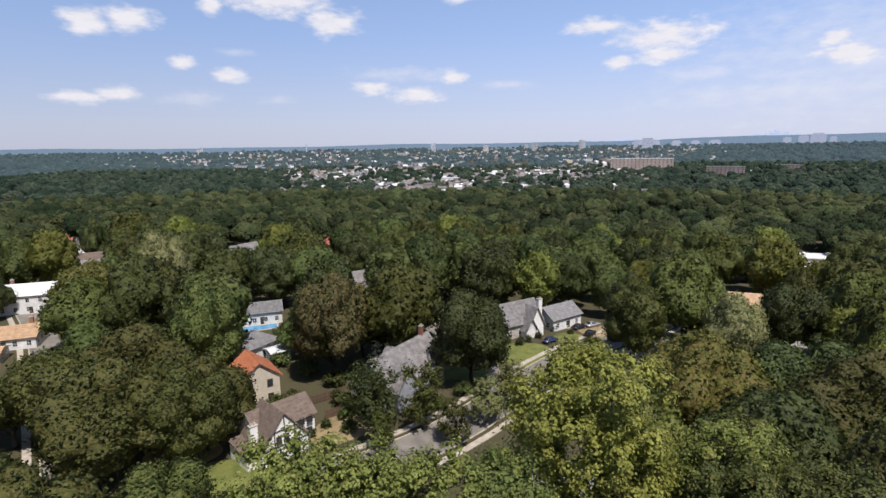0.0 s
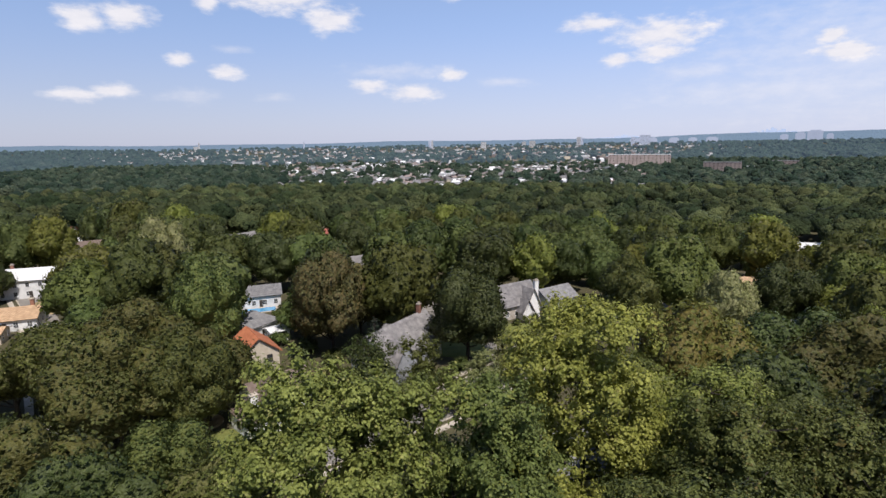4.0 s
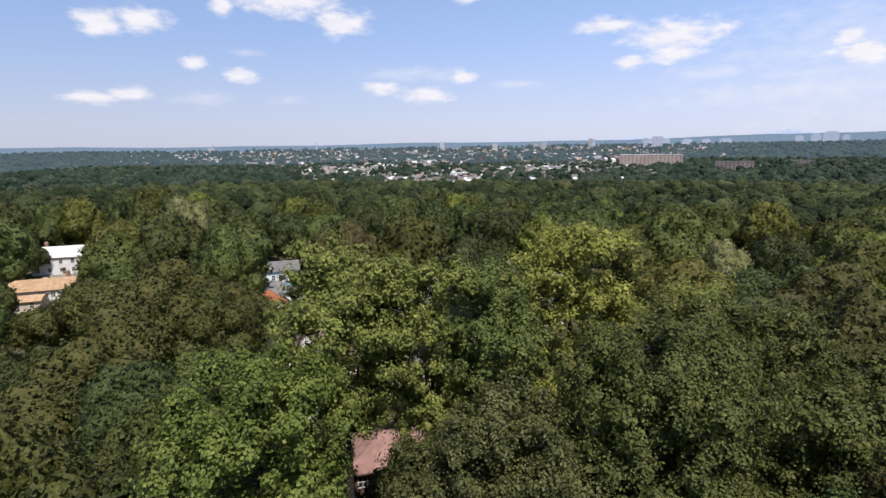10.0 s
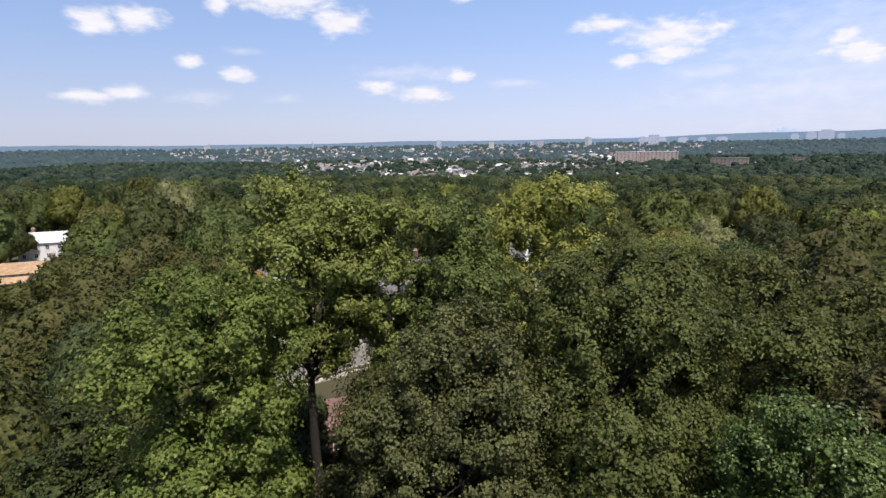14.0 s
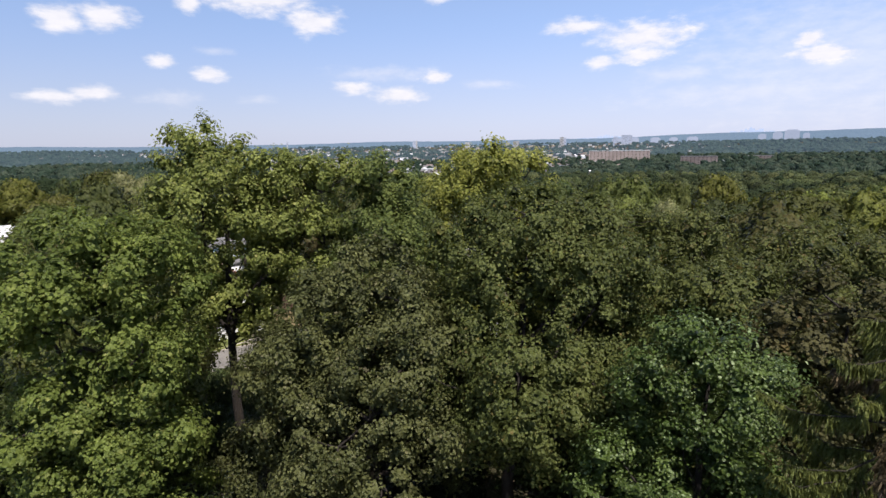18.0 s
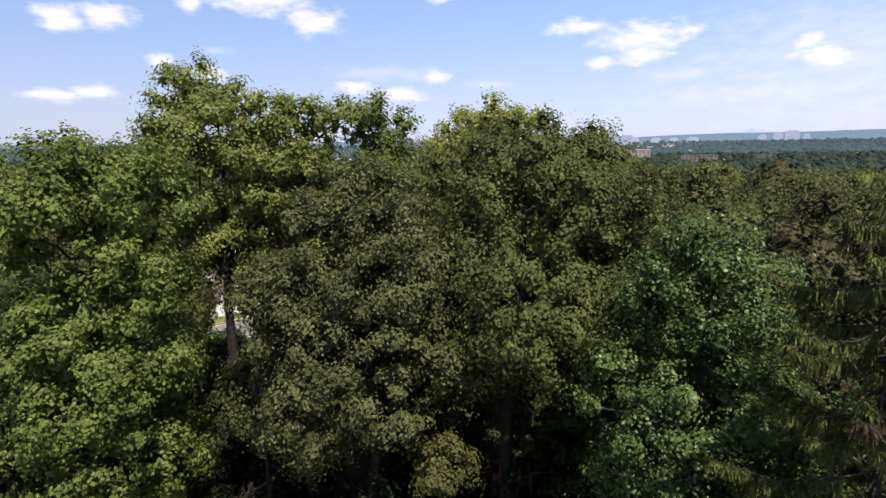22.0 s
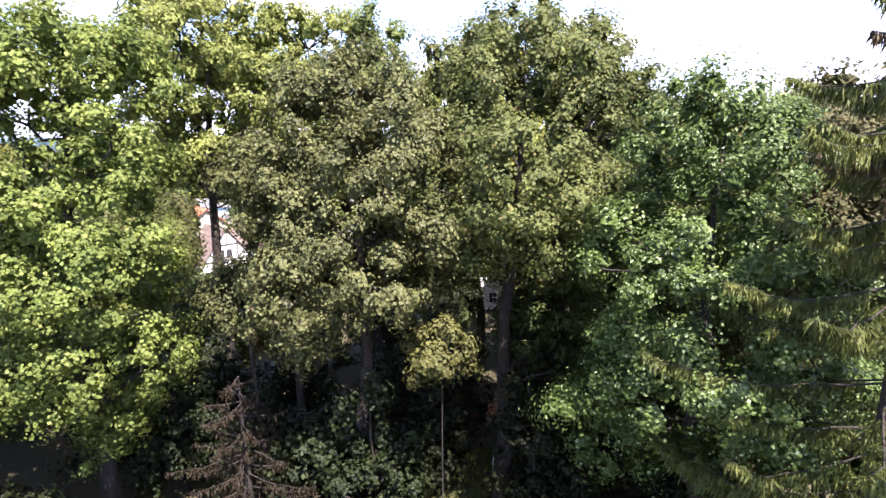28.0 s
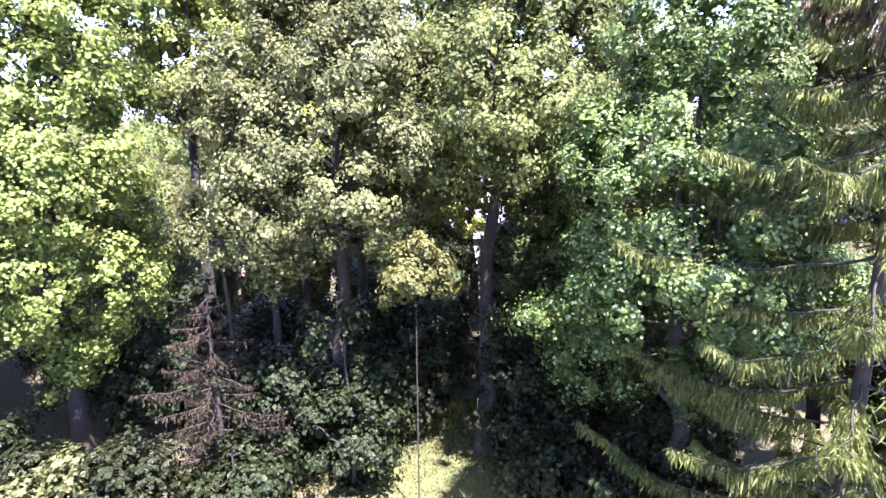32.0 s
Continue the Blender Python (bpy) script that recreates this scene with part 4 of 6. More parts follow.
def street_tree(kind, x, y, s, sz=None, tall=False, where="between the houses"):
    protos = KINDS if tall else LOW
    parts = protos[kind]
    mat = parts[-1][1].materials[0].name
    ob = plant(parts, at(x, y, (x * 37 + y * 91) % 360, s, sz), WORDS[mat] + " " + where, group="trees of the neighbourhood")
    PLANTED.append((x, y, 5.5 * s))
    return ob

# ---- streets and lawns ----


def smooth_line(points, step=2.0):
    """Points every step metres along a soft curve through points."""
    p = np.array(points, float)
    for _ in range(3):
        q = np.empty((2 * len(p) - 2, 2))
        q[0::2], q[1::2] = 0.75 * p[:-1] + 0.25 * p[1:], 0.25 * p[:-1] + 0.75 * p[1:]
        p = np.vstack([p[:1], q, p[-1:]])
    s = np.concatenate([[0], np.cumsum(np.linalg.norm(np.diff(p, axis=0), axis=1))])
    t = np.arange(0, s[-1], step)
    return np.stack([np.interp(t, s, p[:, 0]), np.interp(t, s, p[:, 1])], 1)


def ribbon(line, left, right, z, thick=0.0):
    """Verts and quads of a strip between two offsets (left is minus) beside a line; thick: its kerb's height, with both sides."""
    d = np.gradient(line, axis=0)
    d = d / np.linalg.norm(d, axis=1, keepdims=True)
    nrm = np.stack([d[:, 1], -d[:, 0]], 1)
    a, b = line + nrm * left, line + nrm * right
    rows = [np.column_stack([q, land(q[:, 0], q[:, 1]) + h]) for q, h in ((a, z - thick), (a, z), (b, z), (b, z - thick))]
    if not thick:
        rows = rows[1:3]
    k, n = len(rows), len(line)
    v = np.stack(rows, 1).reshape(-1, 3)
    f = [(i * k + j, i * k + j + 1, (i + 1) * k + j + 1, (i + 1) * k + j) for i in range(n - 1) for j in range(k - 1)]
    return v, f


STREET = smooth_line([(-66, 48), (-40, 60), (-27, 67), (-13, 76), (0, 86), (11, 99), (23, 114), (38, 128), (62, 146), (90, 170)])
SIDE = smooth_line([(14, 106), (8, 122), (-2, 142), (-14, 170)])
LEFT_ROAD = smooth_line([(-46, 59), (-58, 74), (-70, 90), (-88, 112), (-110, 140), (-140, 172)])
for line, half, label in ((STREET, 4.2, "sun-bleached asphalt street between the gardens"), (SIDE, 3.6, "narrow asphalt side street"), (LEFT_ROAD, 3.4, "shaded asphalt street under trees")):
    tagged(new("road", mesh_of("road", *ribbon(line, -half, half, 0.02 + 0.006 * len(line) / 100), "asphalt")), label, "road", kind="structure")
for line, o, label in ((STREET, -4.2, "pale concrete kerb"), (STREET, 4.2, "pale concrete kerb"), (LEFT_ROAD, -3.4, "pale concrete kerb")):
    tagged(new("kerb", mesh_of("kerb", *ribbon(line, o - 0.12, o + 0.12, 0.16, 0.16), "concrete")), label, "kerb", kind="structure")
    tagged(new("pavement", mesh_of("pavement", *ribbon(line, o + (1.1 if o > 0 else -2.4), o + (2.4 if o > 0 else -1.1), 0.14, 0.14), "concrete")),
           "concrete pavement along the street", "pavement", kind="structure")


def lawn_patch(points, mat, label, z=0.10):
    """A soft-edged lawn: its outline rounded, resting on the ground."""
    p = np.array(points + points[:1], float)
    for _ in range(3):
        q = np.empty((2 * len(p) - 2, 2))
        q[0::2], q[1::2] = 0.75 * p[:-1] + 0.25 * p[1:], 0.25 * p[:-1] + 0.75 * p[1:]
        p = np.vstack([q, q[:1]])
    p = p[:-1]
    c = p.mean(0)
    n = len(p)
    rows = [np.column_stack([c + (p - c) * s, land(*(c + (p - c) * s).T) + h]) for s, h in ((1.0, -0.05), (0.97, z), (0.5, z + 0.05), (0.02, z + 0.06))]
    v = np.vstack(rows)
    f = [(i * n + k, i * n + (k + 1) % n, (i + 1) * n + (k + 1) % n, (i + 1) * n + k) for i in range(3) for k in range(n)]
    return tagged(new("lawn", mesh_of("lawn", v, f, mat, True)), label, "lawn", kind="structure")


lawn_patch([(11, 116.5), (14, 113.6), (17.5, 114.0), (27, 123), (24, 130), (14, 130), (9, 124)], "lawn", "mown corner lawn framed by a pale pavement")
lawn_patch([(-44, 64), (-33, 69), (-22, 76), (-24, 79), (-36, 80), (-46, 74)], "lawn", "sunlit front lawn with dry edges", 0.13)
lawn_patch([(55, 72), (66, 74), (74, 84), (64, 88), (56, 82)], "lawn", "strip of sunlit lawn under the trees")
lawn_patch([(-118, 140), (-96, 150), (-104, 166), (-128, 158)], "dry_lawn", "dry lawn and path before the white house")
lawn_patch([(-46, 74), (-36, 80), (-40, 86), (-52, 82)], "dry_lawn", "dry sandy garden bed")
lawn_patch([(96, 122), (112, 128), (108, 140), (94, 134)], "lawn", "bright green lawn")

# ---- houses ----
HOUSES = []


def window(parent, x, z, w, h, face, off, wall_mat="trim_white", mullion=True):
    """A window on one side of a house: face 's', 'n', 'w' or 'e'; off: that wall's distance from the middle; x along the wall."""
    turn = {"s": 0, "e": 90, "n": 180, "w": 270}[face]
    m = pose(0, 0, 0, 0, 0, turn) @ pose(x, -off, z)
    bm = bmesh.new()
    a, b = w / 2, w / 2 + 0.09
    ring = [[bm.verts.new((x, y, zz)) for x, zz in pts] for y in (-0.05, 0.07) for pts in (((-b, 0), (b, 0), (b, h + 0.1), (-b, h + 0.1)), ((-a, 0.03), (a, 0.03), (a, h), (-a, h)))]
    for p, q in ((0, 1), (1, 3), (3, 2), (2, 0)):
        for k in range(4):
            n = (k + 1) % 4
            bm.faces.new((ring[p][k], ring[p][n], ring[q][n], ring[q][k]))
    fr = part("window", bm, parent, mat=wall_mat)
    fr.matrix_local = m
    part("sill", box(-b - 0.05, b + 0.05, -0.1, 0.07, -0.09, -0.001), fr, mat=wall_mat)
    if mullion:
        c, d, u = 0.025, h / 2 - 0.03, h / 2 + 0.03
        part("glazing_bar", prism([(-c, 0.03), (c, 0.03), (c, d), (a, d), (a, u), (c, u), (c, h), (-c, h), (-c, u), (-a, u), (-a, d), (-c, d)], -0.03, 0.05), fr, mat=wall_mat)
    part("pane", box(-w / 2, w / 2, -0.012, 0.04, 0, h), fr, mat="window_dark")
    return fr


def roof_slope(half, y_in, z_in, y_out, z_out, thick=0.16):
    """One slope of a gable roof, along x from -half to half, from ridge to eave: one plate, its top stepped by the shingle courses."""
    n = Vector((0, z_in - z_out, y_out - y_in)).normalized() * thick
    if n.z < 0:
        n = -n
    inn, out = Vector((0, y_in, z_in)), Vector((0, y_out, z_out))
    rows = max(3, int(abs(y_out - y_in) / 0.6))
    up = n.normalized() * 0.045
    edge = [inn, out]
    for k in range(rows, 0, -1):
        edge += [inn.lerp(out, k / rows) + n + up, inn.lerp(out, (k - 1) / rows) + n]
    bm = bmesh.new()
    a = [bm.verts.new(p + Vector((-half, 0, 0))) for p in edge]
    b = [bm.verts.new(p + Vector((half, 0, 0))) for p in edge]
    bm.faces.new(a), bm.faces.new(b[::-1])
    for i in range(len(a)):
        j = (i + 1) % len(a)
        bm.faces.new((a[j], a[i], b[i], b[j]))
    bmesh.ops.recalc_face_normals(bm, faces=bm.faces)
    return bm


def gable_block(parent, w, d, h, rise, wall, roof, over=0.45, x=0.0, y=0.0, turn=0, roof_name="roof"):
    """Walls with gables at both ends and two roof slopes; the ridge runs along its own x."""
    m = pose(x, y, 0, 0, 0, turn)
    bm = prism([(-d / 2, -0.6), (d / 2, -0.6), (d / 2, h), (0, h + rise), (-d / 2, h)], -w / 2, w / 2)
    bmesh.ops.transform(bm, matrix=m @ pose(0, 0, 0, 0, 0, 90), verts=bm.verts)
    part("wall", bm, parent, mat=wall)
    s = rise / (d / 2)
    for sign in (-1, 1):
        bm = roof_slope(w / 2 + over, 0, h + rise + 0.02, sign * (d / 2 + over), h - over * s + 0.02)
        bmesh.ops.transform(bm, matrix=m, verts=bm.verts)
        part(roof_name, bm, parent, mat=roof)


def hip_block(parent, w, d, h, rise, wall, roof, over=0.6, x=0.0, y=0.0, turn=0):
    """Walls under a hipped roof."""
    m = pose(x, y, 0, 0, 0, turn)
    bm = box(-w / 2, w / 2, -d / 2, d / 2, -0.6, h)
    bmesh.ops.transform(bm, matrix=m, verts=bm.verts)
    part("wall", bm, parent, mat=wall)
    bm = bmesh.new()
    W, D, r = w / 2 + over, d / 2 + over, max(w / 2 - d / 2, 0.3)
    e = [bm.verts.new((sx * W, sy * D, h)) for sx, sy in ((-1, -1), (1, -1), (1, 1), (-1, 1))]
    b = [bm.verts.new((sx * W, sy * D, h - 0.18)) for sx, sy in ((-1, -1), (1, -1), (1, 1), (-1, 1))]
    t = [bm.verts.new((-r, 0, h + rise)), bm.verts.new((r, 0, h + rise))]
    bm.faces.new((e[0], e[1], t[1], t[0])), bm.faces.new((e[2], e[3], t[0], t[1])), bm.faces.new((e[1], e[2], t[1])), bm.faces.new((e[3], e[0], t[0]))
    bm.faces.new(b)
    for i in range(4):
        bm.faces.new((e[(i + 1) % 4], e[i], b[i], b[(i + 1) % 4]))
    bmesh.ops.recalc_face_normals(bm, faces=bm.faces)
    bmesh.ops.transform(bm, matrix=m, verts=bm.verts)
    part("roof", bm, parent, mat=roof)


def chimney(parent, x, y, top, mat, w=0.9, d=0.7, low=0.0):
    ch = part("chimney", box(x - w / 2, x + w / 2, y - d / 2, y + d / 2, low, top), parent, mat=mat)
    bm = box(x - w / 2 - 0.08, x + w / 2 + 0.08, y - d / 2 - 0.08, y + d / 2 + 0.08, top, top + 0.15)
    for k in (-1, 1):
        add_box(bm, x + k * w / 4 - 0.13, x + k * w / 4 + 0.13, y - 0.13, y + 0.13, top + 0.15, top + 0.5)
    part("chimney_cap", bm, ch, mat="concrete")
    return ch


def door(parent, x, face, off, mat="timber_dark", w=1.0, h=2.05, z=0.25):
    turn = {"s": 0, "e": 90, "n": 180, "w": 270}[face]
    m = pose(0, 0, 0, 0, 0, turn) @ pose(x, -off, z)
    bm = box(-w / 2, w / 2, -0.04, 0.05, 0, h)
    for k in (-1, 1):
        add_box(bm, k * w / 4 - 0.16, k * w / 4 + 0.16, -0.06, 0.0, 0.25, 0.9)
        add_box(bm, k * w / 4 - 0.16, k * w / 4 + 0.16, -0.06, 0.0, 1.1, h - 0.2)
    o = part("door", bm, parent, mat=mat)
    o.matrix_local = m
    part("door_step", box(-w / 2 - 0.3, w / 2 + 0.3, -0.9, 0.0, -0.5, -0.02), o, mat="concrete")
    return o


def house(x, y, turn, label, w, d, h, rise, wall, roof, hip=False, rows=None, chim=None, group="houses of the neighbourhood", clear=9, frames="trim_white"):
    """A plain house: block, roof, two storeys of windows on all sides, a door, maybe a chimney (x, y, top)."""
    ob = thing("house", pose(x, y, float(land(x, y)), 0, 0, turn), label, "house", group)
    (hip_block if hip else gable_block)(ob, w, d, h, rise, wall, roof)
    levels = rows if rows is not None else ([1.0, 3.7] if h > 4.5 else [1.0])
    for z in levels:
        for face, length, off in (("s", w, d / 2), ("n", w, d / 2), ("e", d, w / 2), ("w", d, w / 2)):
            n = max(2, int(length / 3.0))
            for i in range(n):
                window(ob, (i + 0.5) / n * length - length / 2, z, 0.95, 1.35, face, off, frames)
    door(ob, w * 0.04, "s", d / 2 + 0.02)
    if chim:
        chimney(ob, *chim, "brick_wall")
    HOUSES.append((x, y, clear))
    return ob


# the half-timbered house with its steep front gable
tudor = thing("tudor_house", pose(-28.2, 82.8, 0, 0, 0, 45) @ Matrix.Scale(0.95, 4), "white half-timbered house with brown shingle roofs and a white chimney", "house", "houses of the neighbourhood")
gable_block(tudor, 11.0, 7.0, 4.7, 2.6, "stucco_white", "shingle_brown", y=2.4, x=1.0)
gable_block(tudor, 7.6, 8.6, 3.0, 5.4, "stucco_white", "shingle_brown", x=-1.2, y=-0.6, turn=90, over=0.3)
part("wall", box(-7.6, -4.9, -3.4, 3.0, -0.5, 2.6), tudor, mat="stucco_white")
part("roof", roof_slope(1.6, 3.2, 3.3, -3.7, 2.5), tudor, mat="shingle_brown").location = (-6.3, 0, 0)
TF = 4.47
for x0, z0, x1, z1 in ((-5.2, 2.95, 2.0, 2.95), (-5.1, 3.0, -1.6, 7.2), (1.9, 3.0, -1.6, 7.2), (-3.1, 3.0, -3.1, 5.2), (-0.1, 3.0, -0.1, 5.4), (-1.6, 5.2, -1.6, 7.1), (-3.2, 5.1, -0.1, 5.1), (-0.1, 3.0, 0.9, 4.1), (-3.1, 3.0, -4.2, 4.0)):
    x0, x1, z0, z1 = -1.2 + (x0 + 1.6) * 1.24, -1.2 + (x1 + 1.6) * 1.24, 2.9 + (z0 - 2.95) * 1.28, 2.9 + (z1 - 2.95) * 1.28
    L = math.hypot(x1 - x0, z1 - z0)
    beam = part("timber", box(0, L, -0.05, 0.05, -0.09, 0.09), tudor, "dark timber", mat="timber_dark")
    beam.matrix_local = pose(x0, -TF, z0) @ pose(0, 0, 0, 0, -math.degrees(math.atan2(z1 - z0, x1 - x0)), 0)
for x, z, w_, h_ in ((-2.3, 3.35, 0.8, 1.3), (-0.9, 3.35, 0.8, 1.3), (-3.6, 1.0, 1.0, 1.4), (0.4, 1.0, 0.9, 1.3)):
    window(tudor, x, z, w_, h_, "s", 4.42, "timber_dark")
window(tudor, 3.6, 3.4, 1.0, 1.2, "s", 1.52, "timber_dark"), window(tudor, 5.3, 3.4, 0.9, 1.2, "s", 1.52, "timber_dark"), window(tudor, 5.0, 1.0, 1.1, 1.3, "s", 1.52, "timber_dark")
window(tudor, 2.2, 3.4, 1.0, 1.2, "e", 6.52, "timber_dark"), window(tudor, 2.2, 1.0, 1.0, 1.2, "e", 6.52, "timber_dark"), window(tudor, 0, 1.0, 1.0, 1.2, "w", 7.62, "timber_dark")
door(tudor, 3.0, "s", 1.55)
part("porch_roof", box(2.2, 4.1, -3.0, -1.4, 2.5, 2.68), tudor, mat="shingle_brown")
for px_ in (2.4, 3.9):
    part("porch_post", box(px_ - 0.08, px_ + 0.08, -2.9, -2.74, -0.3, 2.5), tudor, mat="timber_dark")
chimney(tudor, -5.4, -1.6, 6.8, "stucco_white", 1.3, 0.9)
HOUSES.append((-28.5, 83, 9))

# stucco house with the orange tile roof behind it
red_house = house(-38.4, 100.5, -55, "cream stucco house with an orange clay tile roof", 8.4, 7.6, 6.0, 3.0, "stucco_cream", "tile_orange", rows=[1.0, 3.9], frames="timber_dark")
part("porch_roof", roof_slope(2.6, 0.0, 3.6, -3.0, 2.7), red_house, mat="tile_orange").location = (-1.5, -4.4, 0)
part("porch", box(-3.8, 0.8, -7.0, -4.4, -0.4, 2.6), red_house, mat="stucco_cream")

# long slate-roofed house with its cross gables
slate_house = house(-9.5, 104, 57, "large house with mottled grey slate roofs and cross gables", 19, 9, 4.4, 5.2, "siding_grey", "slate", rows=[0.9], chim=(7.5, 0.0, 11.5), clear=11)
gable_block(slate_house, 9, 6, 4.4, 3.4, "siding_grey", "slate", x=-5.5, y=-1.5, turn=90)
gable_block(slate_house, 8, 5, 4.2, 3.0, "siding_grey", "slate", x=3.5, y=2.0, turn=90)
for x in (-1.5, 1.5, 5.5):
    window(slate_house, x, 0.9, 1.1, 1.4, "s", 4.55)

# fieldstone cottage with the tall white chimney, on the corner
stone_house = house(18.6, 138, 32, "pale fieldstone cottage with steep slate gables", 12, 7.5, 4.0, 4.6, "fieldstone", "slate", rows=[0.9], clear=9)
gable_block(stone_house, 6.5, 4.6, 3.4, 4.4, "stucco_white", "slate", x=2.6, y=-2.4, turn=90)
gable_block(stone_house, 5.0, 3.2, 2.6, 2.6, "stucco_white", "slate", x=0.4, y=-3.6, turn=90)
chimney(stone_house, 4.6, -4.2, 9.6, "stucco_white", 1.2, 0.9)

house(31, 144.5, 35, "low house with a blue-grey shingle roof and white walls", 11, 8, 3.4, 2.6, "siding_white", "shingle_grey", rows=[0.9], clear=8)
house(48, 118, 20, "low house with a grey shingle roof beside the street", 10, 8, 3.0, 2.2, "siding_grey", "shingle_grey", rows=[0.9], clear=6)
house(-131, 165, 18, "white two-storey colonial house with a pale roof", 17, 9, 5.9, 2.8, "siding_white", "roof_white", rows=[0.9, 3.7], chim=(-5, 0.5, 10.0), clear=11)
house(-114, 133, 20, "low ranch house with a tan shingle roof and brick chimney", 15, 9, 3.0, 2.2, "siding_white", "shingle_tan", rows=[0.9], chim=(5.5, 1.0, 6.8), clear=10)
house(-112, 121, 20, "flat tan garage roof beside the ranch house", 11, 6, 2.6, 0.9, "stucco_cream", "shingle_tan", rows=[0.9], clear=7)
house(-54, 150, 20, "pale house with a grey roof behind the pool", 12, 7, 3.6, 2.2, "siding_white", "shingle_grey", rows=[0.9], clear=9)
house(-47, 124, 60, "small house with a brown-grey hipped roof", 9, 8, 3.6, 2.8, "siding_white", "shingle_grey", hip=True, rows=[0.9], clear=8)
house(-40, 121, 40, "small white flat-topped garden shed", 4.5, 4, 2.6, 0.5, "siding_white", "roof_white", rows=[1.0], clear=5)
house(-63, 300, -25, "house with a red tile hipped roof and dormers", 13, 10, 5.6, 4.2, "stucco_cream", "tile_red", hip=True, chim=(2, 1, 12), clear=13)
house(-27, 172, 30, "grey stone house with a narrow gable", 7, 7, 6.0, 4.4, "fieldstone", "slate", chim=(2, 0, 11.2), clear=8)
for hx, hy, ht, lab, wm, rm in ((-176, 226, 30, "brown-roofed house in a row", "siding_white", "shingle_brown"), (-190, 246, 30, "grey-roofed house in a row", "siding_white", "shingle_grey"),
                                (-166, 236, 120, "white house in a row", "siding_white", "roof_white"), (-150, 222, 30, "brick house in a row", "brick_wall", "shingle_brown"),
                                (-136, 205, 20, "house with a blue-grey roof", "siding_grey", "shingle_grey"), (-215, 300, 10, "house with a red-brown roof", "siding_white", "tile_red"),
                                (-103, 246, 15, "pale house among trees", "siding_white", "slate"), (-98, 262, 60, "grey house among trees", "siding_grey", "slate")):
    house(hx, hy, ht, lab, 11, 8, 5.4, 3.0, wm, rm, clear=10)
house(84, 131, -20, "house with a dark grey shingle roof", 13, 9, 3.4, 3.0, "siding_white", "shingle_grey", rows=[0.9], clear=9)
house(90, 158, -20, "house with an orange-tan roof", 12, 9, 3.4, 2.8, "stucco_cream", "shingle_tan", rows=[0.9], clear=9)
house(68, 96, 30, "brown-roofed house deep under the trees", 12, 8, 3.6, 2.8, "siding_grey", "shingle_brown", rows=[0.9], clear=7)
# the long flat-roofed buildings on the slope
for hx, hy, ww, lab in ((182, 268, 34, "long low building with a pale flat roof and roof vents"), (150, 212, 30, "white flat-roofed building among trees")):
    ob = thing("flat_building", pose(hx, hy, float(land(hx, hy)), 0, 0, -14), lab, "building")
    part("wall", box(-ww / 2, ww / 2, -7, 7, -1, 5.6), ob, mat="stucco_cream")
    part("roof", box(-ww / 2 - 0.3, ww / 2 + 0.3, -7.3, 7.3, 5.6, 6.1), ob, mat="roof_white")
    for k in (-0.36, 0.0, 0.33):
        part("roof_vent", box(ww * k - 0.9, ww * k + 0.9, -1, 1, 6.1, 7.6), ob, mat="trim_white")
    for i in range(9):
        window(ob, (i + 0.5) / 9 * ww - ww / 2, 2.0, 1.6, 1.8, "s", 7.02)
    HOUSES.append((hx, hy, 16))
# houses half hidden behind the yard's trees
house(-8.5, 50, 12, "house with a rose-brown hipped roof behind the trees", 9, 8, 3.0, 2.6, "brick_wall", "shingle_rose", hip=True, rows=[0.9], clear=0)
house(16.5, 62, 10, "white-sided two-storey house behind the trees", 13, 9, 5.6, 3.0, "siding_white", "shingle_grey", rows=[0.9, 3.6], clear=0)

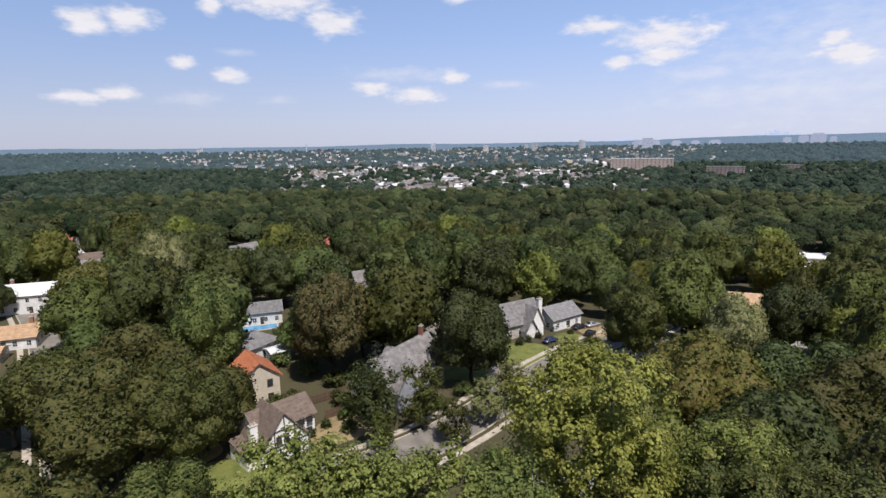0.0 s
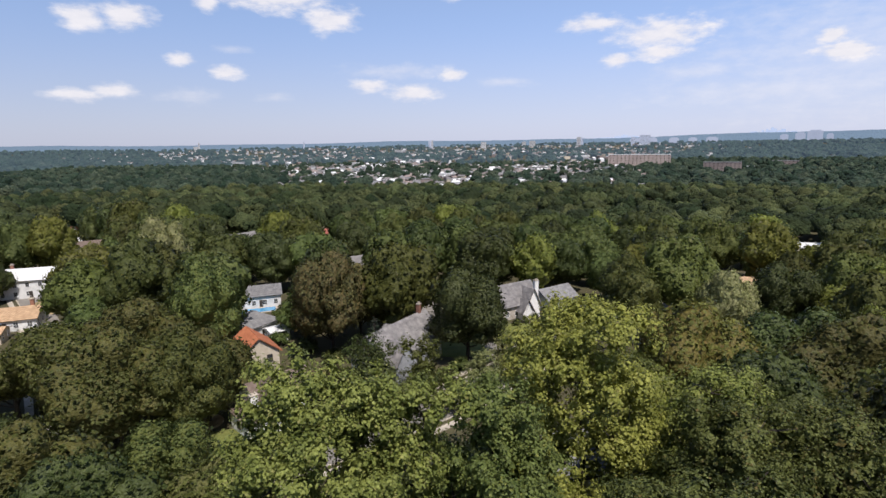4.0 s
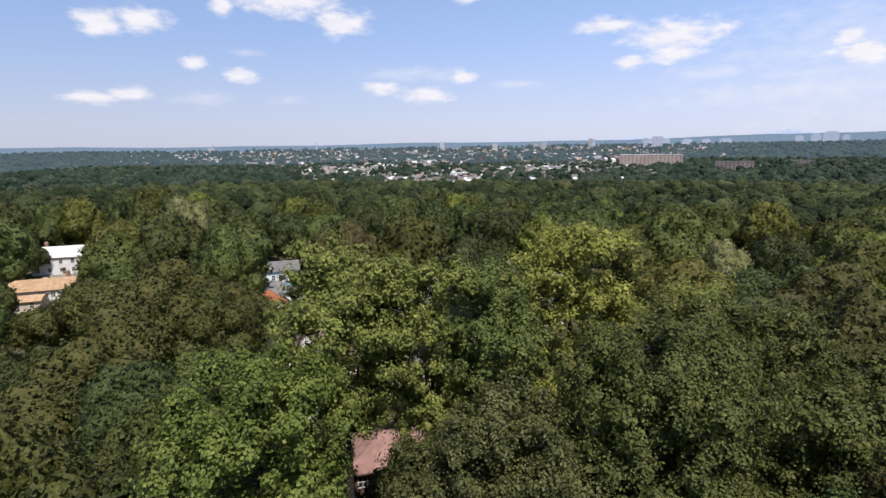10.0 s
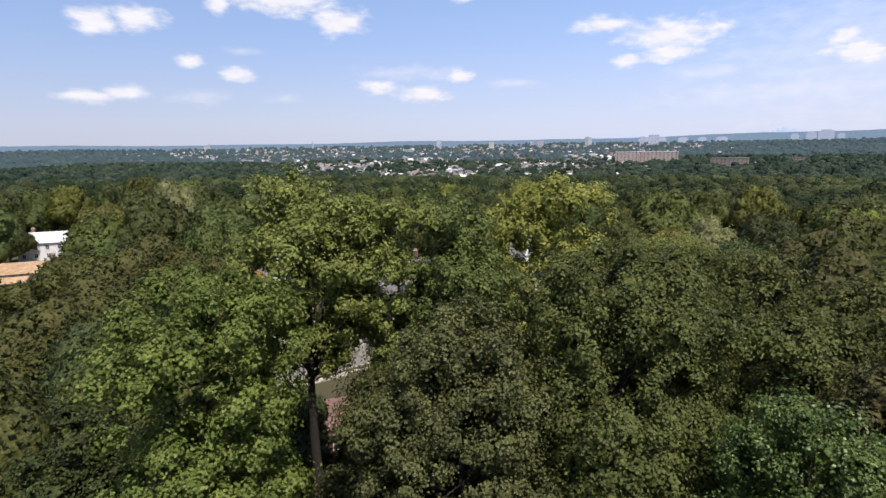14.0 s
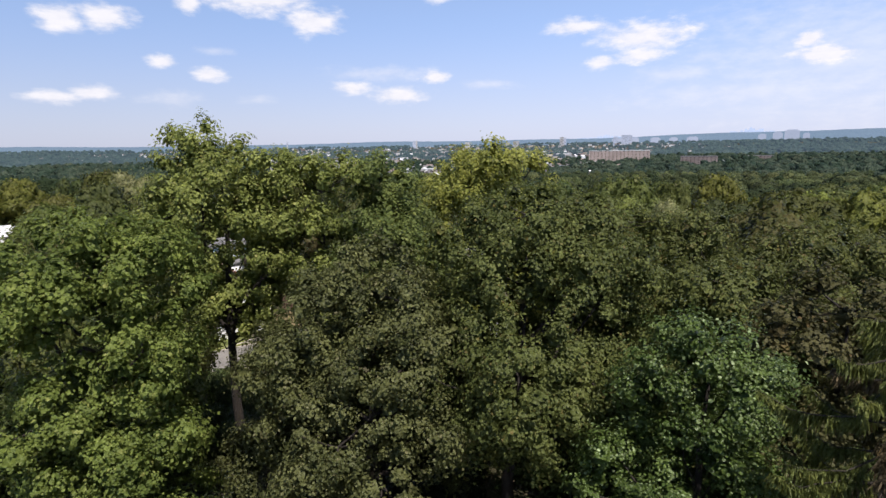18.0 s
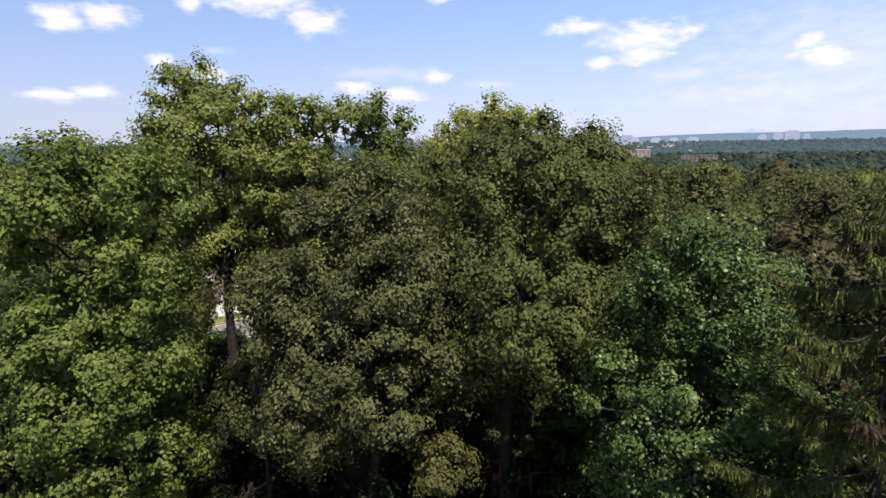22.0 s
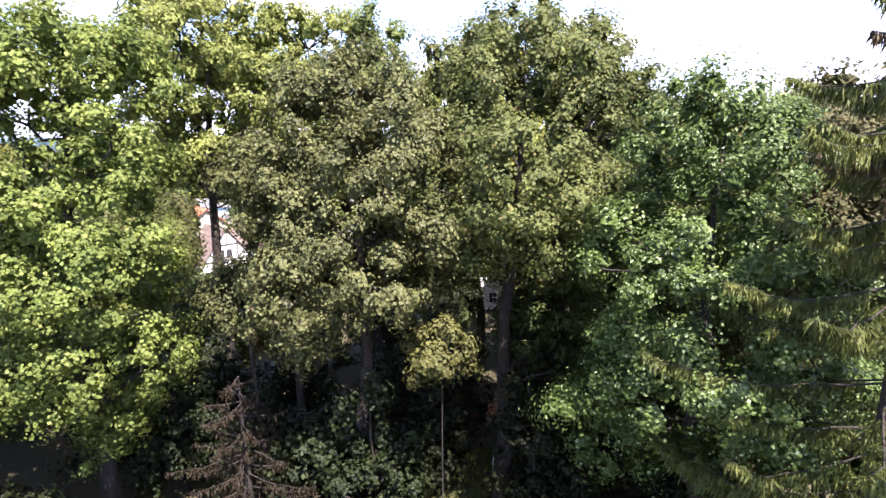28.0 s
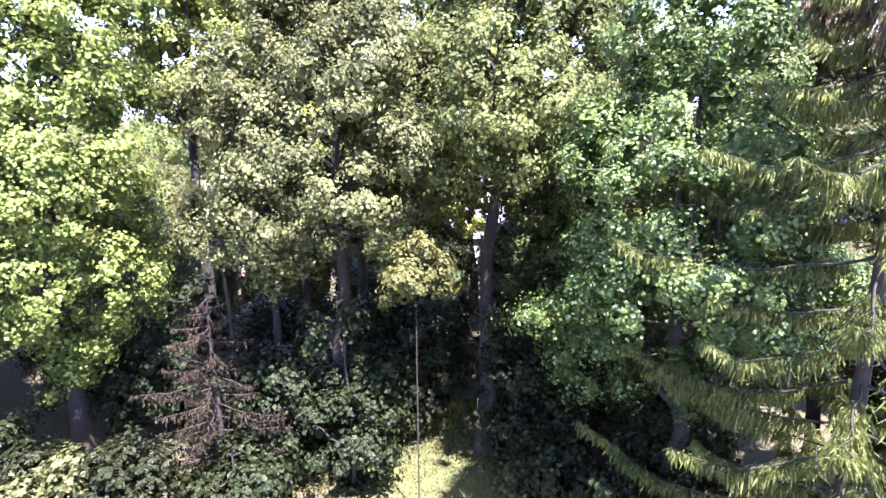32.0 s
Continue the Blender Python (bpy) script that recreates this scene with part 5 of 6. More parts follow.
# trees told apart along the streets: kind, x, y, size, height's stretch
for row in ((3, -56, 92, 1.35, 0.92), (2, -66, 84, 1.2, 0.92), (0, -40, 78, 0.95, 0.85), (0, -49.5, 106, 1.1, 1.16), (4, -98, 143, 1.3, 1.0), (6, -84, 158, 1.1, 1.28), (7, -24.5, 110, 1.15, 1.16), (7, -20, 122, 0.9, 0.9),
            (1, -54, 165, 1.2, 1.0), (1, -92, 200, 1.3, 1.05), (6, -67, 240, 1.0, 1.0), (1, -33, 200, 1.15, 1.0), (0, -18, 215, 1.25, 1.1), (1, -9, 132, 1.1, 1.0), (1, 5.2, 106, 1.14, 1.06), (2, -74, 84, 1.05, 0.66), (10, -4.4, 88, 1.0, 1.0), (9, -12.5, 86, 1.15, 1.05), (3, -40, 82, 1.05, 0.80), (3, -50, 74, 1.2, 0.95),
            (10, -10.5, 81, 0.6, 0.6), (10, 1.5, 83, 0.75, 0.65), (11, 7.0, 90, 0.9, 0.75), (12, 13, 95, 0.7, 0.6), (11, 12, 96, 0.95, 0.8), (12, 27.5, 112, 0.9, 0.62), (12, 33, 114, 0.8, 0.6), (0, 43, 118, 1.15, 1.0), (8, 38, 75, 1.25, 1.16), (6, 60, 108, 0.9, 0.95), (5, 55, 76, 1.25, 1.05), (5, 78, 116, 1.0, 0.95), (3, 56, 66, 1.3, 1.1), (2, 30, 50, 1.0, 1.15),
            (5, 38, 58, 1.2, 1.1), (0, -46, 86, 0.9, 0.8), (9, -15, 92, 1.0, 0.95), (3, 41, 41, 1.2, 1.26), (2, 46, 44, 1.05, 1.3), (5, 48, 30, 1.2, 1.25), (0, -34, 56, 0.9, 0.72),
            (2, -24, 48, 0.85, 0.78), (0, -26, 34, 0.95, 0.95), (1, -34, 42, 1.0, 0.9), (3, -44, 48, 1.1, 0.9), (4, -19, 36, 0.7, 0.8), (0, -30, 22, 1.0, 1.1), (1, 5, 48, 0.8, 0.85), (4, 23, 52, 0.9, 1.05), (2, 25, 66, 1.0, 0.95)):
    street_tree(*row, tall=True, where="beside the street")


# young trees that fill the shade under the tall ones
for k, (x, y, s) in enumerate(((-18, 30, 0.5), (-12, 34, 0.5), (-5, 38, 0.52), (2, 41, 0.5), (9, 44, 0.5), (18, 38, 0.55), (24, 28, 0.55), (28, 22, 0.5), (-27, 28, 0.55), (-14, 42, 0.5), (-6, 58, 0.4), (20, 46, 0.55), (32, 36, 0.6), (36, 22, 0.6), (24, 19, 0.5), (30, 10, 0.6), (27, 4, 0.6))):
    street_tree((1, 5, 3)[k % 3], x, y, s, s, tall=True, where="in the shade of taller trees")


def open_view(x, y):
    """Whether a tree here would stand in a street, in a house, or between the open hillside and a house that shows."""
    for line, half in ((STREET, 7.5), (SIDE, 6), (LEFT_ROAD, 5)):
        if np.min((line[:, 0] - x) ** 2 + (line[:, 1] - y) ** 2) < half * half:
            return True
    for hx, hy, r in HOUSES:
        if r:
            d = math.hypot(hx, hy)
            ux, uy = -hx / d, -hy / d
            t = min(max((x - hx) * ux + (y - hy) * uy, 0), 68 if 300 < d < 320 else 45 if d > 150 else 34)
            if math.hypot(x - hx - t * ux, y - hy - t * uy) < r - 0.055 * t:
                return True
    return False


rng = np.random.default_rng(5)
spots = []
for i in range(80):
    for j in range(36):
        x, y = (i - 40) * 10.0 + rng.uniform(-4.2, 4.2), 44 + j * 9.6 + rng.uniform(-4.2, 4.2)
        if abs(x) < 0.95 * y + 30 and y > 50:
            spots.append((math.hypot(x, y), x, y, rng.uniform(0.75, 1.3), int(rng.integers(0, 6)), rng.uniform(0.82, 1.1)))
spots.sort()
REST = []
count = 0
for r, x, y, s, kind, tall in spots:
    if open_view(x, y) or (-34 < x < 32 and y < 101) or (20 < x < 52 and y < 130) or any((x - a) ** 2 + (y - b) ** 2 < (0.86 * (q + 6 * s)) ** 2 for a, b, q in PLANTED):
        continue
    if count < 235:
        street_tree(kind, x, y, s, s * tall, tall=r < 112)
        count += 1
    else:
        REST.append((x, y))
        PLANTED.append((x, y, 5.5 * s))


def far_woods(name, r0, r1, spacing, blobs, size, mat, label, seed, gaps=0.0, leaf=0.0, broad=0.5):
    """Woods that nobody could count: every crown a lumpy heap of leaf clumps, all in one mesh."""
    g = np.random.default_rng(seed)
    n = int((r1 * r1 - r0 * r0) * 0.93 / spacing ** 2)
    r, a = np.sqrt(g.uniform(r0 * r0, r1 * r1, n)), g.uniform(-0.93, 0.93, n)
    x, y = r * np.sin(a), r * np.cos(a)
    keep = np.ones(n, bool)
    if r0 < 400:
        keep &= (y > 385) | (np.abs(x) > 0.95 * y + 30)
        for hx, hy, c in HOUSES:
            keep &= (x - hx) ** 2 + (y - hy) ** 2 > (c + 3) ** 2
    if gaps:
        keep &= ~((g.uniform(size=n) < gaps * town_share(x, y)))
    x, y = x[keep], y[keep]
    if r0 < 400:
        x, y = np.concatenate([x, [q[0] for q in REST]]), np.concatenate([y, [q[1] for q in REST]])
    n = len(x)
    tall, wide = g.uniform(0.7, 1.3, n) * size * 1.1, g.uniform(0.75, 1.3, n) * size * broad
    # every crown is a heap of a few knobbly masses
    own = np.repeat(np.arange(n), blobs)
    c = g.normal(size=(len(own), 3))
    c[:, 2] = np.abs(c[:, 2]) * 0.8
    c = c / np.linalg.norm(c, axis=1, keepdims=True) * (0.0 if blobs == 1 else 0.55)
    c[::blobs] = 0
    base = np.stack([x, y, land(x, y) + tall * 0.55], 1)
    pos = base[own] + c * np.stack([wide, wide, tall * 0.36], 1)[own]
    girth = wide[own] * (1.0 if blobs == 1 else 0.48) * g.uniform(0.8, 1.2, len(own))
    if blobs > 1:
        girth[::blobs] = wide * 0.86
    v, f, lump = lumps(g, pos, girth)
    tones = g.uniform(0, 1, n) ** 1.3
    if leaf:
        near = np.hypot(pos[:, 0], pos[:, 1]) < 520
        lo = np.repeat(np.nonzero(near)[0], 11)
        d = g.normal(size=(len(lo), 3))
        d[:, 2] = np.abs(d[:, 2])
        d /= np.linalg.norm(d, axis=1, keepdims=True)
        at_ = pos[lo] + d * (wide[own[lo]] * 0.55)[:, None] * np.array((1, 1, 0.85))
        qv, qf = leaf_quads(g, at_, d + g.normal(size=(len(lo), 3)) * 0.35, leaf * g.uniform(0.6, 1.3, len(lo)), 0.8)
        tuft = mesh_of(name, qv, qf, mat, normals=np.repeat(d + np.array((0, 0, 0.2)), 4, 0))
        tuft.attributes.new("tone", "FLOAT", "FACE").data.foreach_set("value", tones[own[lo]].astype(np.float32))
        tagged(new("hillside_leaves", tuft), "leaf clumps on the crowns of the hillside trees", "woods", kind="stuff")
    me = mesh_of(name, v, f, mat, True)
    me.attributes.new("tone", "FLOAT", "FACE").data.foreach_set("value", tones[own][lump].astype(np.float32))
    return tagged(new(name, me), label, "woods", kind="stuff")


def town_share(x, y):
    """How far a place lies in the town down in the valley, 0 to 1."""
    r, a = np.hypot(x, y), np.degrees(np.arctan2(x, y))
    wide = 10 * ease(1500, 2400, r)
    return ease(640, 800, r) * ease(-24 - wide, -14 - wide, a) * (1 - ease(16 + 0.6 * wide, 24 + 0.6 * wide, a)) * (0.66 + 0.34 * np.sin(x / 90 + 2) * np.cos(y / 140))


far_woods("hillside_woods", 300, 720, 13.5, 7, 19, "far_leaf", "close green tree crowns on the falling hillside", 81, leaf=1.5, broad=0.42)
far_woods("valley_woods", 700, 1700, 18.5, 3, 21, "haze_valley_leaf", "dark green tree crowns across the valley", 82, 1.0, broad=0.44)
far_woods("distant_woods", 1650, 4600, 36, 1, 23, "haze_distant_leaf", "far bluish woods rolling to the horizon", 83, 0.9)

# the last hills, their haze put into the material
for r, low, seed, tilt in ((4720, 50, 3, 14), (4830, 64, 8, 26)):
    g = np.random.default_rng(seed)
    az = np.radians(np.linspace(-62, 62, 260))
    top = low + tilt * ease(0.1, 0.55, np.sin(az)) + 5 * np.sin(az * 9 + seed) + 3 * np.sin(az * 23 + 2 * seed) + g.normal(size=260) * 0.8
    v = np.vstack([np.stack([rr * np.sin(az), rr * np.cos(az), zz], 1) for rr, zz in ((r - 260, np.full(260, -20.0)), (r - 60, top * 0.75), (r, top), (r + 40, top - 30))])
    f = [(i * 260 + k, i * 260 + k + 1, (i + 1) * 260 + k + 1, (i + 1) * 260 + k) for i in range(3) for k in range(259)]
    tagged(new("backdrop", mesh_of("backdrop", v, f, "haze_hill", True)), "hazy blue wooded hills along the horizon", "hills", kind="structure")

# ---- the town in the valley ----


def far_houses(n, r0, r1, spread, seed, grow_by=1.0):
    """Many small gabled houses in one mesh each by colour."""
    g = np.random.default_rng(seed)
    bins = {"tower_pale": [], "siding_white": [], "stucco_cream": [], "brick_far": [], "shingle_grey": [], "slate": [], "roof_white": []}
    # tower_pale's duller white on many walls stands in for haze
    walls, roofs = ("tower_pale", "tower_pale", "siding_white", "stucco_cream", "brick_far"), ("shingle_grey", "slate", "slate", "roof_white", "brick_far")
    made = 0
    while made < n:
        r = math.sqrt(g.uniform(r0 * r0, r1 * r1))
        a = math.radians(g.uniform(-spread, spread))
        x, y = r * math.sin(a), r * math.cos(a)
        if g.uniform() > float(town_share(x, y)) + 0.04:
            continue
        made += 1
        w, d, h, k = g.uniform(9, 15), g.uniform(8, 11), g.uniform(6, 10), g.uniform(2, 4)
        if g.uniform() < 0.06:
            w, d, h, k = w * 3, d * 2.2, h * 1.1, 0.4
        w, d, h = w * grow_by, d * grow_by, h * grow_by
        t = g.uniform(0, 3.14)
        z = float(land(x, y)) + g.uniform(2, 6) * grow_by ** 1.8
        c, s = math.cos(t), math.sin(t)
        P = lambda u, v_, q: (x + u * c - v_ * s, y + u * s + v_ * c, z + q)
        W, D = w / 2, d / 2
        v = [P(-W, -D, 0), P(W, -D, 0), P(W, D, 0), P(-W, D, 0), P(-W, -D, h), P(W, -D, h), P(W, D, h), P(-W, D, h), P(-W, 0, h + k), P(W, 0, h + k)]
        bins[walls[g.integers(0, 5)]].append((np.array(v), np.array([(0, 1, 5, 4), (2, 3, 7, 6), (1, 2, 6, 5), (3, 0, 4, 7), (5, 6, 9, 9), (7, 4, 8, 8)])[:4]))
        e = 0.4
        rv = [P(-W - e, -D - e, h - 0.2), P(W + e, -D - e, h - 0.2), P(W + e, 0, h + k), P(-W - e, 0, h + k), P(W + e, D + e, h - 0.2), P(-W - e, D + e, h - 0.2)]
        bins[roofs[g.integers(0, 5)]].append((np.array(rv), np.array([(0, 1, 2, 3), (3, 2, 4, 5)])))
    for mat, rows in bins.items():
        if rows:
            tagged(new("far_houses", mesh_of("far_houses", *joined(rows), mat)), "small far houses of the valley town among trees", "houses", kind="stuff")


far_houses(1250, 690, 1700, 27, 91, 1.0)
far_houses(850, 1600, 4300, 36, 92, 1.35)


def block_building(x, y, turn, w, d, h, floors, bays, wall, label, name="apartment_building", steps=1, base=-16.0, lift=7.0):
    """A flat-roofed block with rows of windows and a raised roof edge."""
    ob = thing(name, pose(x, y, float(land(x, y)) + lift, 0, 0, turn), label, "building", "tall buildings of the town")
    for i in range(steps):
        a = -w / 2 + w * i / steps
        part("bay" if steps > 1 else "wall", box(a, a + w / steps, -d / 2 - (i % 2) * 0.12, d / 2, base, h - (i % 2) * 1.2), ob, mat=wall)
    part("roof", box(-w / 2 - 0.3, w / 2 + 0.3, -d / 2 - 0.3, d / 2 + 0.3, h, h + 0.9), ob, mat="shingle_grey" if wall == "brick_far" else "roof_white")
    for f in range(floors):
        for b in range(bays):
            u = (b + 0.5) / bays * w - w / 2
            part("window", box(u - w / bays * 0.15, u + w / bays * 0.15, -d / 2 - 0.25, -d / 2 + 0.3, h * (f + 0.38) / floors, h * (f + 0.7) / floors), ob, mat="window_dark")
    return ob
block_building(507, 1395, -24, 150, 18, 24, 6, 16, "brick_pale", "long pale brick apartment block with stepped bays", steps=9, lift=15)
block_building(545, 1052, -28, 66, 18, 17, 5, 9, "brick_far", "dark brick apartment block", lift=14)
block_building(-290, 1700, 12, 46, 20, 15, 4, 8, "brick_far", "red brick block among white houses")
block_building(-265, 1640, 4, 40, 24, 9, 2, 6, "tower_pale", "low white flat-roofed block")
block_building(-640, 2300, 10, 110, 30, 10, 2, 12, "tower_pale", "long low pale factory hall")
block_building(640, 1130, -30, 40, 18, 11, 3, 6, "tower_pale", "cream block beside the brick one")
block_building(775, 1230, -30, 60, 18, 12, 3, 8, "brick_far", "low brick terrace on the slope")
block_building(-260, 3500, 3, 60, 30, 26, 6, 8, "tower_pale", "white office block in the town")
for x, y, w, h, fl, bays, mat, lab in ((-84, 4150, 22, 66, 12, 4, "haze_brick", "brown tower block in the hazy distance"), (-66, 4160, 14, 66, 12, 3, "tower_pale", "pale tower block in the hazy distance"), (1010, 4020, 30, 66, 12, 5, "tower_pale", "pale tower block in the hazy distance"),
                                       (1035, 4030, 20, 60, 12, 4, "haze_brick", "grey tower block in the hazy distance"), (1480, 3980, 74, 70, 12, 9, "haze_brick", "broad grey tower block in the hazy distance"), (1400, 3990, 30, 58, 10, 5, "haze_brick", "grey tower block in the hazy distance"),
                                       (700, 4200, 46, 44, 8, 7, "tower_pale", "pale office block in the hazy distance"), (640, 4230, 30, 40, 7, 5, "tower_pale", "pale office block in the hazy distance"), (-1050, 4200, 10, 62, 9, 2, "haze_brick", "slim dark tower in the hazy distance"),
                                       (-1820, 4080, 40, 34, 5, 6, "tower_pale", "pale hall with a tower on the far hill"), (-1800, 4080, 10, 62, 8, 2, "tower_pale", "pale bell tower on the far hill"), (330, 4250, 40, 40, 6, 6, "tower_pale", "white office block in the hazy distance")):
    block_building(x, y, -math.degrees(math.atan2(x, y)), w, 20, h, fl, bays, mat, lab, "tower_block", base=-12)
# the great housing blocks on the far ridge, and the city's outline beyond, haze put into their material
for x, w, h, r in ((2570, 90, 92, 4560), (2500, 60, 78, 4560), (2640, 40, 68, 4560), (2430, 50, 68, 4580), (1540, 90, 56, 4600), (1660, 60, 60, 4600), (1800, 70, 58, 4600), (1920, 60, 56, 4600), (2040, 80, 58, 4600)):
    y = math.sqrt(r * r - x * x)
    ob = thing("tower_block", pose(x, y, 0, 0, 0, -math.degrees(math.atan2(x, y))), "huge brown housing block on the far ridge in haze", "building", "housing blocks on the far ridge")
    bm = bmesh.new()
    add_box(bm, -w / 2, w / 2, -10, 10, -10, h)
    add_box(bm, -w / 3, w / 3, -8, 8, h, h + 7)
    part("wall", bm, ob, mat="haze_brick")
sky_rng = np.random.default_rng(17)
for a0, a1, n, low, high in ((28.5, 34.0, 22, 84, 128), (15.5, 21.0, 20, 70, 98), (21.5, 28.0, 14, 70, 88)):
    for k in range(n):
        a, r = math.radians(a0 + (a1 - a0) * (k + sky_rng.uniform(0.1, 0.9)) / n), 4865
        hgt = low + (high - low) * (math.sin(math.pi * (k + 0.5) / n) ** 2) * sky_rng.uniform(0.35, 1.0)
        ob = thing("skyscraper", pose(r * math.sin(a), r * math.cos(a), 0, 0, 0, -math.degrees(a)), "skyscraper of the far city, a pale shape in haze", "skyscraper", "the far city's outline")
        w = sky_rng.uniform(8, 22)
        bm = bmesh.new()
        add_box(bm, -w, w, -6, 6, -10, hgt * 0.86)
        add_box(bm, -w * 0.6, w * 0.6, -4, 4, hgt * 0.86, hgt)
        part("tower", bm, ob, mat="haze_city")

# ---- parked cars ----


def car(x, y, turn, paint, label):
    """A parked saloon: rounded body, glazed cabin, four wheels, lamps."""
    ob = thing("car", pose(x, y, float(land(x, y)) + 0.04, 0, 0, turn), label, "car", "parked cars")
    bm = prism([(-2.2, 0.32), (2.2, 0.32), (2.28, 0.62), (2.1, 0.86), (1.0, 0.98), (-1.5, 1.02), (-2.2, 0.92), (-2.3, 0.6)], -0.88, 0.88)
    bmesh.ops.bevel(bm, geom=bm.edges[:], offset=0.07, segments=2, affect="EDGES")
    body = part("body", bm, ob, mat=paint, smooth=True)
    bm = prism([(-1.7, 0.98), (0.95, 0.98), (0.3, 1.42), (-1.05, 1.44)], -0.74, 0.74)
    bmesh.ops.bevel(bm, geom=bm.edges[:], offset=0.08, segments=2, affect="EDGES")
    part("cabin_glass", bm, ob, "dark tinted glass", mat="window_dark", smooth=True)
    part("roof", box(-1.0, 0.25, -0.64, 0.64, 1.425, 1.47), ob, mat=paint)
    for sx in (-1.35, 1.4):
        for sy in (-0.82, 0.82):
            bm = bmesh.new()
            bmesh.ops.create_cone(bm, cap_ends=True, segments=18, radius1=0.33, radius2=0.33, depth=0.22, matrix=pose(sx, sy, 0.33, 90))
            wheel = part("wheel", bm, ob, mat="rubber", smooth=False)
            bm = bmesh.new()
            bmesh.ops.create_cone(bm, cap_ends=True, segments=12, radius1=0.2, radius2=0.17, depth=0.25, matrix=pose(sx, sy, 0.33, 90))
            part("rim", bm, wheel, mat="chrome")
    for sy in (-0.6, 0.6):
        part("headlight", box(2.16, 2.29, sy - 0.18, sy + 0.18, 0.6, 0.74), ob, mat="trim_white")
        part("tail_light", box(-2.31, -2.18, sy - 0.18, sy + 0.18, 0.66, 0.8), ob, mat="tile_red")
    return ob


car(26.4, 130.0, 40, "paint_blue", "dark blue saloon parked by the corner lawn")
car(37.9, 135.0, 50, "paint_black", "black car parked beside the street")
car(36.4, 140.6, 30, "paint_black", "black car parked on the drive")
car(40.6, 142.6, 30, "paint_silver", "silver car parked on the drive")
car(43.4, 131.6, 42, "paint_blue", "blue car parked at the kerb")
car(31.5, 121.2, 43, "paint_silver", "silver car parked at the kerb")
lawn_patch([(37, 134), (45, 133), (48, 140), (40, 146), (35, 141)], "dry_lawn", "sandy drive beside the grey-roofed house", 0.03)
lawn_patch([(28, 130), (34, 128), (37, 134), (33, 138), (28, 136)], "lawn", "small mown lawn between the drives")
lawn_patch([(-4, 108), (10, 108), (9, 118), (-3, 122)], "lawn", "shaded lawn under the street trees")
lawn_patch([(-24, 82), (-16, 84), (-10, 92), (-16, 96), (-24, 92)], "dry_lawn", "dry front garden of the half-timbered house", 0.06)

# ---- gardens ----
BUSH = grow(301, 1.7, 0.05, 0.95, 7, 0.5, 0.32, 22, 0.17, "leaf_dark", "dome", bark="bark_dark", trunk_r=0.05, limbs=2, split=False, twigs=0, hollow=0.5)
HEDGE = grow(302, 3.2, 0.1, 2.0, 8, 0.95, 0.6, 22, 0.32, "leaf_green", "dome", bark="bark_dark", trunk_r=0.07, limbs=3, split=False, twigs=0, hollow=0.5)
for x, y, s in ((-23.6, 86.2, 1.0), (-21.8, 88.8, 1.15), (-24.9, 83.6, 0.9), (-20.6, 83.4, 1.0), (18.5, 128, 1.3), (21, 130.5, 1.2), (15.6, 129.5, 1.1), (24, 133, 1.2), (12.4, 127.6, 1.2), (29, 139, 1.2), (33, 136, 1.1)):
    plant(BUSH, at(x, y, x * 40, s), "clipped dark green bush in a front garden", "bush", "garden bushes", "bush")
for x, y, s in ((-18.5, 92.5, 1.0), (-16.0, 95.0, 1.1), (-20.5, 97.5, 1.2), (-17.5, 88.0, 0.9), (-14.0, 90.5, 1.0), (-33, 96, 1.2), (-30, 99, 1.0), (-45, 97, 1.3), (-46, 110, 1.3), (-30.5, 112, 1.4), (-24, 106, 1.3), (10, 126, 1.2), (26, 146, 1.4), (-38, 117, 1.3),
                (-50, 130, 1.2), (-44, 136, 1.3), (-105, 150, 1.2), (-98, 140, 1.3), (52, 124, 1.3), (56, 112, 1.3), (-2, 95, 1.0), (3, 101, 1.1), (-5, 98, 1.2), (30, 112, 1.1)):
    plant(HEDGE, at(x, y, x * 40, s), "loose green garden shrub beside a house", "shrub", "garden shrubs", "shrub")
plant(spruce(310, 9.5, 2.6, 0.6, "needle_blue", whorl=0.55, per=60, spray=0.35, sag=0.1, fine=0.05), at(25.3, 108.8), "small blue-green spruce beside the street", "tree", "garden conifers", "spruce_tree")
plant(spruce(311, 13.0, 3.0, 0.8, "needle_blue", whorl=0.6, per=50, spray=0.35, sag=0.1, fine=0.05), at(-13.5, 98.0), "dark conifer beside the slate-roofed house", "tree", "garden conifers", "spruce_tree")


def fence(x0, y0, x1, y1, h, label):
    """A board fence: posts, two rails, boards side by side."""
    L, a = math.hypot(x1 - x0, y1 - y0), math.degrees(math.atan2(y1 - y0, x1 - x0))
    ob = thing("fence", pose(x0, y0, 0, 0, 0, a), label, "fence")
    for i in range(int(L / 2.4) + 1):
        part("post", box(i * 2.4 - 0.06, i * 2.4 + 0.06, -0.06, 0.06, -0.3, h + 0.12), ob, mat="fence_wood")
    for z in (0.4, h - 0.3):
        part("rail", box(0, L, 0.06, 0.11, z, z + 0.09), ob, mat="fence_wood")
    board = bm_mesh("board", box(0, 0.17, -0.03, 0.0, 0.08, h), "fence_wood")
    for i in range(int(L / 0.19)):
        part("board", board, ob).location = (i * 0.19, 0.0, random.uniform(-0.015, 0.015))
    return ob


fence(-22.5, 92.0, -15.5, 96.5, 1.7, "weathered brown board fence behind the garden")
fence(-27.0, 97.5, -21.0, 101.5, 1.8, "red-brown board fence beside the stucco house")
# the pool and its terrace
ob = thing("swimming_pool", pose(-52.5, 144.2, 0.02, 0, 0, 20), "blue swimming pool with a pale stone edge", "pool")
